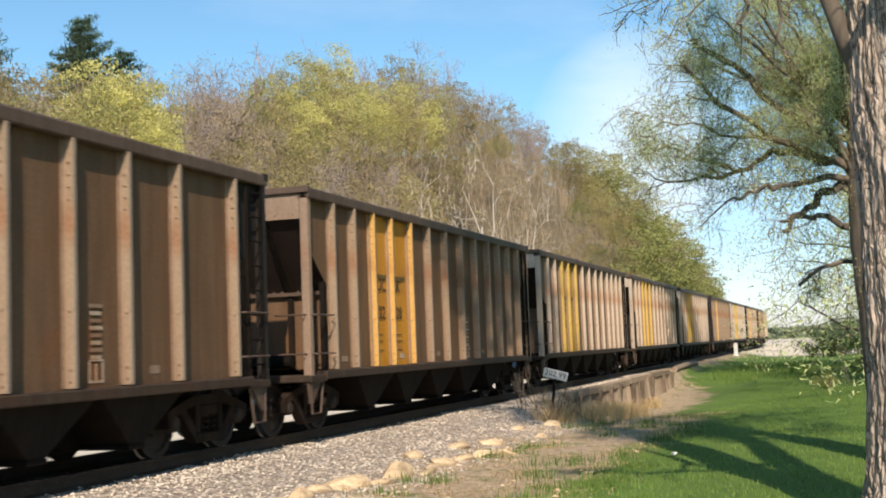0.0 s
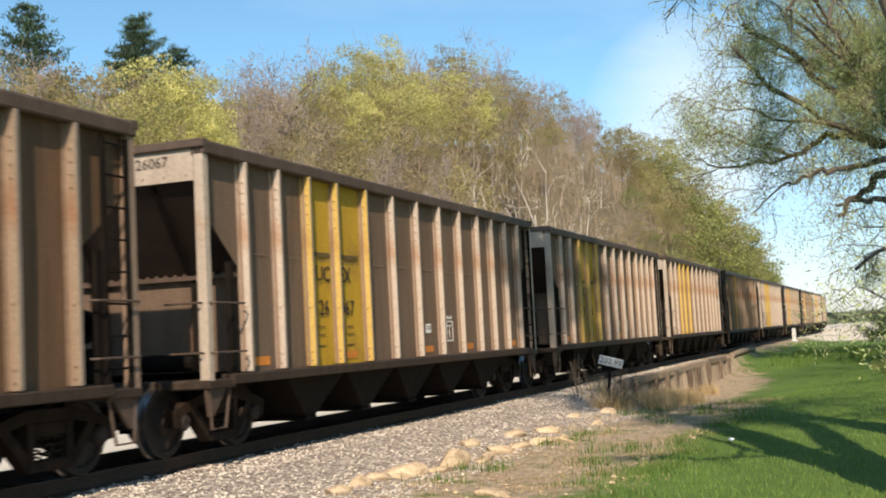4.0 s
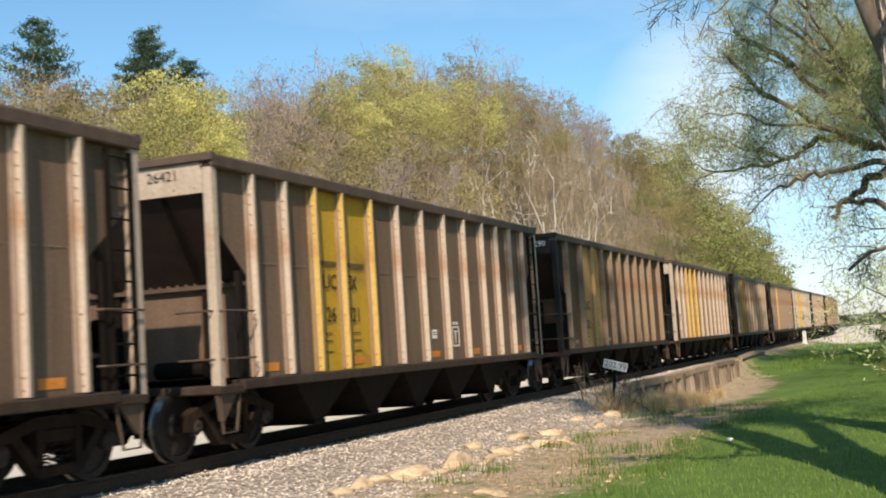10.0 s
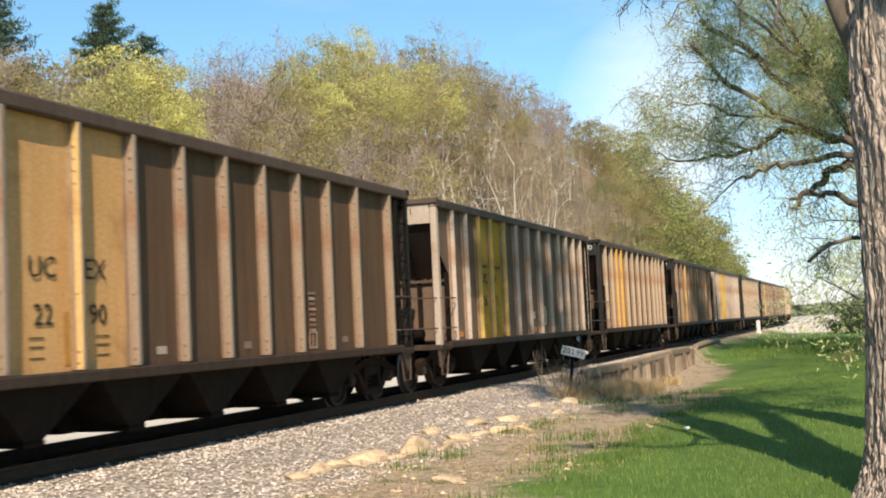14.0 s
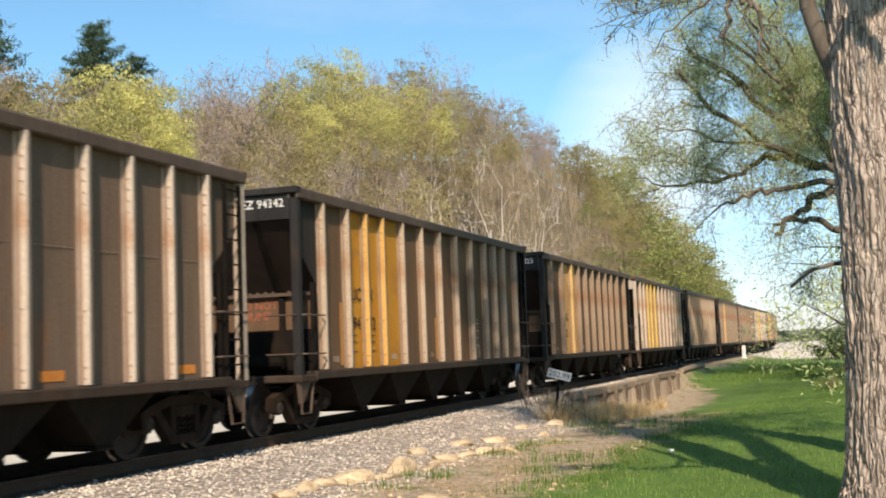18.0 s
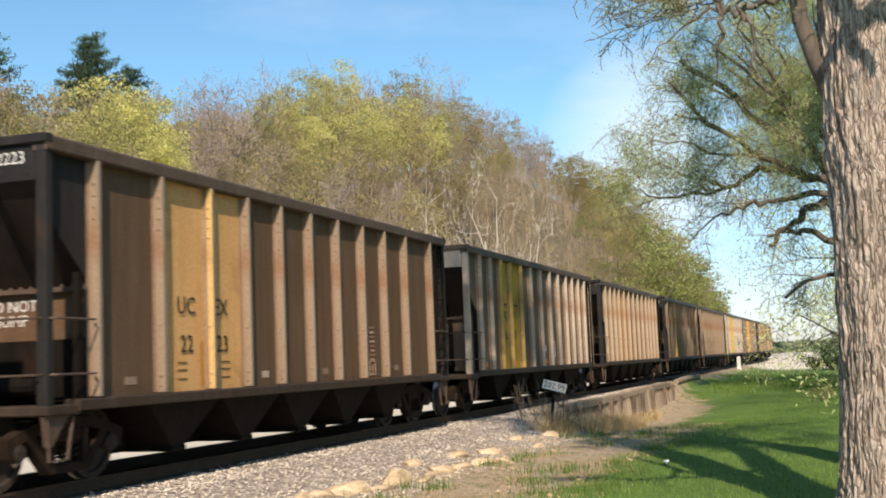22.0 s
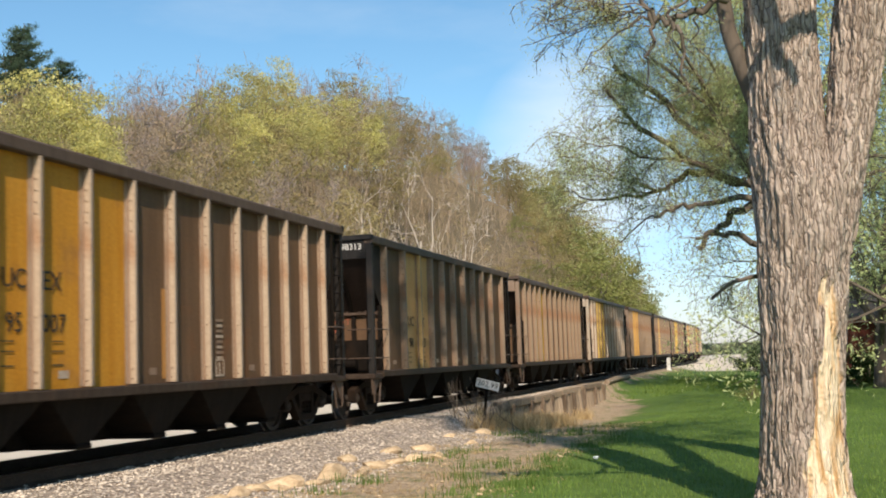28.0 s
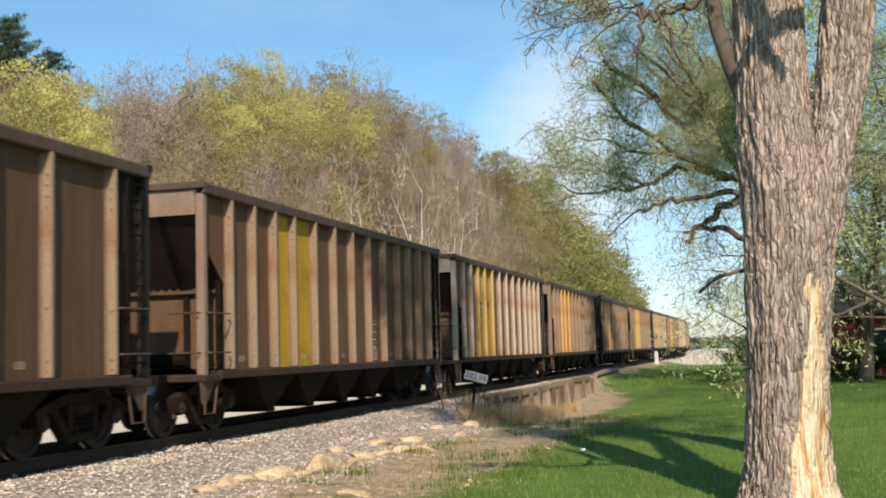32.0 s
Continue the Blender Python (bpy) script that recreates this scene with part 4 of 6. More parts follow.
M_LEAF_LIME = leafy("lime_leaves", (0.32, 0.305, 0.105), (0.48, 0.44, 0.175))
M_LEAF_OLIVE = leafy("olive_buds", (0.26, 0.215, 0.095), (0.40, 0.335, 0.155))
M_LEAF_RUST = leafy("russet_buds", (0.28, 0.215, 0.13), (0.41, 0.32, 0.205))
M_LEAF_GREEN = leafy("fresh_green_leaves", (0.165, 0.185, 0.058), (0.285, 0.30, 0.10))
M_LEAF_WILLOW = leafy("willow_leaves", (0.40, 0.46, 0.19), (0.66, 0.69, 0.35), 0.5)
M_WILLOW_TWIG = grainy("willow_twigs", (0.13, 0.10, 0.07), (0.26, 0.21, 0.15), 5, 0.95, 0.0)
M_NEEDLE = leafy("dark_needles", (0.035, 0.065, 0.035), (0.08, 0.125, 0.065), 0.15)
M_TWIG_GREY = grainy("grey_twigs", (0.25, 0.20, 0.18), (0.39, 0.325, 0.295), 3, 0.95, 0.0)
M_HILLBARK = grainy("woodland_bark", (0.17, 0.135, 0.11), (0.34, 0.28, 0.24), 4, 0.95, 0.3, stretch=(1, 1, 0.3))


def prisms(segs, sides=3):
    """Tapered limbs from rows (x0 y0 z0 x1 y1 z1 r0 r1)."""
    s = np.asarray(segs)
    a, b, r0, r1 = s[:, 0:3], s[:, 3:6], s[:, 6], s[:, 7]
    d = b - a
    d /= np.linalg.norm(d, axis=1)[:, None] + 1e-9
    ref = np.where(np.abs(d[:, 2:3]) > 0.9, np.array([[1.0, 0, 0]]), np.array([[0, 0, 1.0]]))
    u = np.cross(d, ref)
    u /= np.linalg.norm(u, axis=1)[:, None] + 1e-9
    w = np.cross(d, u)
    V = []
    for base, r in ((a, r0), (b, r1)):
        for k in range(sides):
            t = 2 * math.pi * k / sides
            V.append(base + (u * math.cos(t) + w * math.sin(t)) * r[:, None])
    V = np.stack(V, 1).reshape(-1, 3)
    n = len(s)
    off = (np.arange(n) * 2 * sides)[:, None]
    F = np.concatenate([off + np.array([t]) for k in range(sides) for t in ((k, (k + 1) % sides, sides + (k + 1) % sides), (k, sides + (k + 1) % sides, sides + k))], 0)
    return V, F


def twig_blades(segs, rng):
    """The thinnest twigs, each one narrow tapering spike."""
    a, b, r = segs[:, 0:3], segs[:, 3:6], segs[:, 6:7] * 1.5
    d = b - a
    u = np.cross(d, rng.normal(size=d.shape))
    u /= np.linalg.norm(u, axis=1)[:, None] + 1e-9
    V = np.stack([a - u * r, a + u * r, b + d * 0.3], 1).reshape(-1, 3)
    return V, np.arange(len(V)).reshape(-1, 3)


def leaf_quads(points, size, rng, droop=0.0, slim=0.6):
    """Small leaf sprays at the points, turned every way."""
    n = len(points)
    p = np.asarray(points)
    a = rng.normal(size=(n, 3))
    a[:, 2] -= droop
    a /= np.linalg.norm(a, axis=1)[:, None]
    b = np.cross(a, rng.normal(size=(n, 3)))
    b /= np.linalg.norm(b, axis=1)[:, None] + 1e-9
    s = size * rng.uniform(0.6, 1.4, size=(n, 1))
    V = np.stack([p - a * s * 0.5 - b * s * slim * 0.5, p - a * s * 0.35 + b * s * slim * 0.6, p + a * s * 0.6], 1).reshape(-1, 3)
    F = np.arange(3 * n).reshape(-1, 3)
    return V, F


def grow(rng, height, spread, trunk_r, forks=4, first=0.25, levels=4, lean=0.0, arch=0.15, up=0.5):
    """Limb segments of a branching tree and the tips of its twigs."""
    segs, tips = [], []

    def limb(p, d, length, r, level):
        k = 4 if level < 2 else 3
        q = p
        pts = [p]
        for i in range(k):
            d = d + rng.normal(size=3) * (0.10 + 0.05 * level)
            d[2] += arch * (0.5 if level else 0.3) * (up if level else 1)
            d = d / np.linalg.norm(d)
            nq = q + d * length / k
            ra, rb = r * (1 - 0.75 * i / k), r * (1 - 0.75 * (i + 1) / k)
            segs.append((*q, *nq, max(ra, 0.006), max(rb, 0.005)))
            q = nq
            pts.append(q)
        if level >= levels:
            tips.extend(pts[1:])
            return
        n = forks + (2 if level == 0 else 0)
        for i in range(n):
            t = (first if level == 0 else 0.3) + (1 - (first if level == 0 else 0.3)) * (i + rng.random()) / n
            j = min(int(t * k), k - 1)
            s = pts[j] + (pts[j + 1] - pts[j]) * (t * k - j)
            ang = rng.uniform(0, 6.283)
            side = np.cross(d, np.array([math.cos(ang), math.sin(ang), 0.3]))
            side /= np.linalg.norm(side) + 1e-9
            nd = d * rng.uniform(0.35, 0.8) + side * rng.uniform(0.6, 1.0) * spread
            nd /= np.linalg.norm(nd)
            limb(s, nd, length * rng.uniform(0.42, 0.68), r * rng.uniform(0.38, 0.55) * (1 - 0.4 * t), level + 1)

    limb(np.zeros(3), np.array([lean, 0, 1.0]), height * 0.62, trunk_r, 0)
    segs = np.array(segs)
    top = segs[:, 5].max()
    k = height / top
    segs[:, :6] *= k
    return segs, np.array(tips) * k


def tree_meshes(seed, height, leaf_mat, wood_mat, n_leaf, leaf, spread=1.0, levels=4, forks=4, droop=0.0, first=0.25, slim=0.6, jitter=0.35, trunk_r=None, twig_mat=None, up=0.5, clumps=None):
    rng = np.random.default_rng(seed)
    segs, tips = grow(rng, height, spread, trunk_r or height * 0.017, forks, first, levels, up=up)
    thick = segs[:, 6] > height * 0.0032
    V, F = prisms(segs[thick], 5)
    trunk = quick_mesh("trunk", V, F, wood_mat, True)
    fine = segs[:, 6] < height * 0.0011
    V, F = prisms(segs[~thick & ~fine], 3)
    V3, F3 = twig_blades(segs[fine], rng)
    F = np.concatenate([F, F3 + len(V)])
    V = np.concatenate([V, V3])
    mats = [twig_mat or M_TWIG]
    if n_leaf:
        if clumps:  # leaves gathered in rounded sprays
            high = tips[tips[:, 2] > height * first * 0.8]
            centre = high[rng.choice(len(high), min(clumps, len(high)), replace=False)]
            own = rng.integers(0, len(centre), n_leaf)
            size = rng.uniform(0.55, 1.35, len(centre))[own][:, None] * jitter
            ball = rng.normal(size=(n_leaf, 3))
            ball *= (rng.random((n_leaf, 1)) ** 0.4) / np.linalg.norm(ball, axis=1)[:, None]
            pts = centre[own] + ball * size * np.array([1, 1, 0.75])
        else:
            pts = tips[rng.integers(0, len(tips), n_leaf)] + rng.normal(size=(n_leaf, 3)) * jitter
        V2, F2 = leaf_quads(pts, leaf, rng, droop, slim)
        nF = len(F)
        F = np.concatenate([F, F2 + len(V)])
        V = np.concatenate([V, V2])
        mats.append(leaf_mat)
    crown = quick_mesh("crown", V, F, mats)
    if n_leaf:
        idx = np.zeros(len(F), dtype=np.int32)
        idx[nF:] = 1
        crown.polygons.foreach_set("material_index", idx)
    return trunk, crown


def tree_thing(meshes, at, name, label, group="", category="tree"):
    ob = thing(name, label, category, group, at=at)
    part("trunk", meshes[0], None, ob)
    part("crown", meshes[1], None, ob)
    return ob


def crown_tree(seed, height, width, base, leaf_mat, twig_mat, n_leaf, leaf, clumps, clump, levels=3, forks=5, wood=None, up=0.8, spread=0.8):
    """A woodland tree whose twigs and leaf sprays fill a lumpy rounded head. width and base are shares of the height."""
    rng = np.random.default_rng(seed)
    segs, tips = grow(rng, height, spread, height * 0.016, forks, max(base - 0.05, 0.12), levels, up=up)
    # draw the outer twigs in or out so that they fill the head
    half, mid, tall = width * height / 2, (1 + base) / 2 * height, (1 - base) / 2 * height
    reach = np.percentile(np.hypot(tips[:, 0], tips[:, 1]), 92)
    k = half / max(reach, 0.1)
    for rows, cols in ((segs, (0, 1)), (segs, (3, 4)), (tips, (0, 1))):
        rows[:, cols[0]] *= k
        rows[:, cols[1]] *= k
    thick = segs[:, 6] > height * 0.0034
    V, F = prisms(segs[thick], 5)
    trunk = quick_mesh("trunk", V, F, wood or M_HILLBARK, True)
    fine = segs[:, 6] < height * 0.0016
    segs[fine, 6] = np.maximum(segs[fine, 6], 0.011)
    V, F = prisms(segs[~thick & ~fine], 3)
    V3, F3 = twig_blades(segs[fine], rng)
    F, V = np.concatenate([F, F3 + len(V)]), np.concatenate([V, V3])
    mats = [twig_mat]
    nF = len(F)
    if n_leaf:
        way = rng.normal(size=(clumps, 3))
        way /= np.linalg.norm(way, axis=1)[:, None]
        lump = 1 + 0.22 * np.sin(way[:, 0] * 5 + seed) * np.sin(way[:, 1] * 4 + 2 * seed)
        rad = np.minimum((0.35 + 0.6 * rng.random(clumps) ** 0.6) * lump, 0.98)
        centre = way * rad[:, None] * np.array([half, half, tall]) + np.array([0, 0, mid])
        if clump < 0.065:  # sparse buds stay on the twigs
            centre = tips[rng.integers(0, len(tips), clumps)]
        own = rng.integers(0, clumps, n_leaf)
        size = (rng.uniform(0.55, 1.3, clumps) * clump * height)[own][:, None]
        ball = rng.normal(size=(n_leaf, 3))
        ball *= (rng.random((n_leaf, 1)) ** 0.3) / np.linalg.norm(ball, axis=1)[:, None]
        pts = centre[own] + ball * size * np.array([1, 1, 0.62])
        V2, F2 = leaf_quads(pts, leaf, rng, 0.0, 0.75)
        F, V = np.concatenate([F, F2 + len(V)]), np.concatenate([V, V2])
        mats.append(leaf_mat)
    crown = quick_mesh("crown", V, F, mats)
    idx = np.zeros(len(F), dtype=np.int32)
    idx[nF:] = 1
    crown.polygons.foreach_set("material_index", idx)
    return trunk, crown


WOODS = {  # shared meshes by kind, each 12 m tall
    "yellow": [crown_tree(20 + i, 12, 0.62, 0.28, M_LEAF_YELLOW, M_TWIG, 9500, 0.14, 80, 0.08) for i in range(3)],
    "lime": [crown_tree(25 + i, 12, 0.56, 0.25, M_LEAF_LIME, M_TWIG, 7000, 0.14, 80, 0.076) for i in range(3)],
    "olive": [crown_tree(30 + i, 12, 0.5, 0.1, M_LEAF_OLIVE, M_TWIG, 5600, 0.15, 90, 0.078, 4, 3) for i in range(3)],
    "bare": [crown_tree(40 + i, 12, 0.58, 0.3, M_LEAF_RUST, M_TWIG_GREY, 200, 0.09, 200, 0.03, 4, 5, up=1.2, spread=0.7) for i in range(3)],
    "russet": [crown_tree(50 + i, 12, 0.5, 0.07, M_LEAF_RUST, M_TWIG, 4000, 0.11, 110, 0.07, 4, 4) for i in range(2)],
    "green": [crown_tree(60 + i, 12, 0.55, 0.12, M_LEAF_GREEN, M_TWIG, 6500, 0.17, 80, 0.085) for i in range(3)],
    "pale": [crown_tree(70 + i, 12, 0.5, 0.3, M_LEAF_OLIVE, M_PALEBARK, 300, 0.10, 80, 0.03, 4, 3, M_PALEBARK, 1.1, 0.6) for i in range(2)],
}
TREE_LABEL = {"yellow": "broadleaf tree in bright yellow-green spring flower", "lime": "rounded tree in pale lime-green young leaf", "olive": "slender tree in olive spring bud", "bare": "bare grey-brown leafless tree",
              "russet": "small tree with reddish-brown buds", "green": "tree with fresh green young leaves", "pale": "pale-barked bare tree with white trunk"}
# the height of the wooded skyline, degrees up, by bearing
SKY_AZ = [-48, -42.8, -40.2, -38.3, -36.6, -34.3, -32.6, -30.8, -29.7, -28.0, -26.1, -25.3, -24.7, -23.9, -22.1, -21.1, -20.2, -18.7, -17.5, -16.9, -15.0, -14.3, -13.4, -13.1, -12.3, -10.5, -9.1, -8.0, -7.3, -6.3, -5.8, -5.6]
SKY_EL = [14.6, 14.5, 14.3, 14.0, 13.9, 14.2, 13.6, 14.3, 14.4, 13.6, 14.4, 14.6, 14.0, 14.6, 14.8, 14.5, 14.7, 14.1, 13.2, 12.5, 12.3, 11.7, 11.0, 10.1, 10.0, 9.5, 8.2, 6.9, 5.7, 4.4, 3.0, 2.2]


def hill_tree(rng, kind, az, el, x, wide=1.0, tallest=17.0):
    """A tree at the bearing az, x across, that rises to el degrees."""
    az = -21 + (az + 21) * 0.985
    y = x / math.tan(radians(az))
    z = ground_z(x, y) - 0.15
    h = 1.29 + math.hypot(x, y) * math.tan(radians(el)) - z
    if h < 2.5:
        return
    h = min(h, tallest)
    w = max(h, 7.0) / 12 * wide * rng.uniform(0.9, 1.15)
    m = pose(x, y, z, rng.uniform(-4, 4), rng.uniform(-4, 4), rng.uniform(0, 360))
    tree_thing(rng.choice(WOODS[kind]), m @ Matrix.Diagonal((w, w, h / 12, 1)), "tree", TREE_LABEL[kind], "trees on the hillside")


def crest_kinds(az):
    if az < -36.5:
        return ["olive", "bare", "olive", "lime", "russet"]
    if az < -32.2:
        return ["yellow", "lime", "olive"]
    if az < -27.8:
        return ["bare", "bare", "bare", "russet"]
    if az < -18.5:
        return ["lime", "yellow", "olive", "lime", "bare"]
    if az < -13.2:
        return ["olive", "olive", "bare", "russet"]
    if az < -9:
        return ["olive", "lime", "olive", "green"]
    return ["green", "lime", "green"]


def make_woods():
    rng = random.Random(77)

    def across(az, x):
        """How far left a row stands: rows close in on the line where it bends away."""
        return lerp(az, [-46, -14, -9.5, -5.7], [x, x, max(x, -34) + (x + 34) * 0.15 if x < -34 else x, -20.5 + (x + 20) * 0.06])

    # rows from the crest down to the line: place, spacing in degrees, how far their tops lie under the skyline
    for x, gap, lo, hi, kinds, cap in ((-62, 0.95, 1.0, 2.0, ["olive", "russet", "olive"], 11), (-58, 1.0, 0.0, 0.5, None, 20), (-54, 1.0, 1.4, 2.6, ["olive", "russet", "olive"], 12), (-51, 1.05, 0.5, 1.6, None, 15), (-44, 1.1, 1.8, 3.2, ["olive", "lime", "lime", "bare", "olive", "russet"], 13.5), (-37, 1.15, 2.8, 4.6, ["russet", "olive", "bare", "olive", "russet", "pale"], 12),
                                      (-30, 1.25, 4.2, 6.4, ["russet", "bare", "olive", "russet", "bare", "olive"], 10), (-24, 1.4, 5.5, 8.0, ["russet", "olive", "bare", "olive"], 7.5)):
        az = -46.0
        while az < -5.9:
            pick = kinds if kinds and az < -12 else crest_kinds(az)
            xx = across(az, x) + rng.uniform(-1.5, 1.5) * (1 if az < -12 else 0.3)
            low = rng.uniform(lo, hi) * lerp(az, [-46, -14, -6], [1, 1, 0.55])
            if not (-19.5 < az < -14.8 and x > -32):
                hill_tree(rng, rng.choice(pick), az, lerp(az, SKY_AZ, SKY_EL) - low, xx, lerp(az, [-46, -14, -6], [1.0, 1.0, 1.25]), cap)
            az += gap * rng.uniform(0.8, 1.2) * lerp(az, [-46, -20, -12, -6], [1.25, 1.0, 0.75, 0.5])
    # crowns that stand out
    for kind, az, el, x, wide in (("yellow", -34.4, 14.3, -52, 1.0), ("lime", -32.7, 13.5, -50, 0.8), ("yellow", -33.6, 12.2, -44, 1.1), ("yellow", -35.4, 12.6, -46, 0.9), ("yellow", -32.6, 11.2, -42, 0.9), ("bare", -29.8, 14.5, -54, 1.35), ("bare", -31.2, 13.9, -53, 1.0), ("bare", -28.5, 13.7, -54, 1.0),
                                  ("lime", -25.4, 14.7, -56, 0.75), ("yellow", -23.4, 14.7, -57, 0.85), ("lime", -26.4, 13.4, -52, 0.9), ("bare", -21.9, 15.0, -60, 0.8), ("bare", -20.0, 14.8, -58, 1.0), ("bare", -19.2, 14.3, -56, 0.9), ("yellow", -20.3, 13.0, -45, 1.15), ("yellow", -21.8, 12.7, -46, 1.0), ("yellow", -23.6, 12.8, -47, 1.0), ("yellow", -19.4, 11.6, -42, 0.9), ("lime", -18.6, 12.7, -46, 0.9), ("yellow", -25.0, 12.4, -46, 0.8),
                                  ("olive", -17.4, 12.6, -50, 1.0), ("bare", -16.0, 12.6, -54, 1.1), ("bare", -14.9, 12.3, -54, 0.9), ("bare", -14.0, 11.4, -52, 0.9), ("olive", -12.2, 10.1, -46, 1.1), ("green", -8.2, 6.0, -23, 1.2), ("green", -7.4, 5.2, -22, 1.2), ("green", -6.7, 4.2, -21, 1.2), ("green", -6.3, 3.4, -20.5, 1.1)):
        hill_tree(rng, kind, az, el, x, wide, 18)


make_woods()


def sprout(rng, segs, tips, p, d, length, r, level, levels, droop=0.0, forks=4, spread=0.9):
    """Grow a limb and its side twigs from p along d."""
    p, d = np.asarray(p, float), np.asarray(d, float)
    d = d / np.linalg.norm(d)
    k = 4
    pts = [p]
    for i in range(k):
        d = d + rng.normal(size=3) * 0.16
        d[2] -= droop * (0.25 + 0.25 * level)
        d /= np.linalg.norm(d)
        q = pts[-1] + d * length / k
        segs.append((*pts[-1], *q, max(r * (1 - 0.7 * i / k), 0.004), max(r * (1 - 0.7 * (i + 1) / k), 0.003)))
        pts.append(q)
    if level >= levels:
        tips.extend(pts[1:])
        return
    for i in range(forks):
        t = 0.2 + 0.8 * (i + rng.random()) / forks
        j = min(int(t * k), k - 1)
        s = pts[j] + (pts[j + 1] - pts[j]) * (t * k - j)
        side = np.cross(d, rng.normal(size=3))
        side /= np.linalg.norm(side) + 1e-9
        sprout(rng, segs, tips, s, d * 0.7 + side * spread, length * rng.uniform(0.4, 0.7), r * 0.42, level + 1, levels, droop, forks, spread)


def poly_limb(rng, segs, tips, pts, r0, r1, twigs, twig_len, levels, droop, forks=4):
    """A limb along given points with twigs sprouting from its outer part."""
    pts = [np.array(p, float) for p in pts]
    n = len(pts) - 1
    fine = []
    for i in range(n):
        for j in range(3):
            q = pts[i] + (pts[i + 1] - pts[i]) * j / 3
            fine.append(q + (rng.normal(size=3) * 0.03 if (i or j) else 0))
    fine.append(pts[-1])
    m = len(fine) - 1
    for i in range(m):
        segs.append((*fine[i], *fine[i + 1], r0 + (r1 - r0) * i / m, r0 + (r1 - r0) * (i + 1) / m))
    for k in range(twigs):
        t = 0.18 + 0.82 * (k + rng.random()) / twigs
        i = min(int(t * m), m - 1)
        d = fine[i + 1] - fine[i]
        d = d / (np.linalg.norm(d) + 1e-9)
        side = np.cross(d, rng.normal(size=3))
        side /= np.linalg.norm(side) + 1e-9
        sprout(rng, segs, tips, fine[i], d * 0.8 + side, twig_len * rng.uniform(0.6, 1.2), min(0.011, max(0.0045, (r0 + (r1 - r0) * t) * 0.4)), 0, levels, droop, forks)


def split_tree(ob, rng, groups, segs, tips, n_leaf, leaf, slim, jitter, leaf_mat, limb_mat, twig_mat, thick=0.02, droop=0.6):
    """Limb parts, one a main limb, and the crown of twigs and leaves."""
    fine = []
    for rows in groups + [segs]:
        rows = np.array(rows)
        big = rows[:, 6] > thick
        if big.any():
            V, F = prisms(rows[big], 7)
            part("limb", quick_mesh("limb", V, F, limb_mat, True), None, ob)
        fine.append(rows[~big])
    tips = np.array(tips)
    V, F = prisms(np.concatenate(fine), 3)
    pts = tips[rng.integers(0, len(tips), n_leaf)] + rng.normal(size=(n_leaf, 3)) * jitter
    V2, F2 = leaf_quads(pts, leaf, rng, droop, slim)
    me = quick_mesh("crown", np.concatenate([V, V2]), np.concatenate([F, F2 + len(V)]), [twig_mat, leaf_mat])
    idx = np.zeros(len(F) + len(F2), dtype=np.int32)
    idx[len(F):] = 1
    me.polygons.foreach_set("material_index", idx)
    part("crown", me, None, ob)


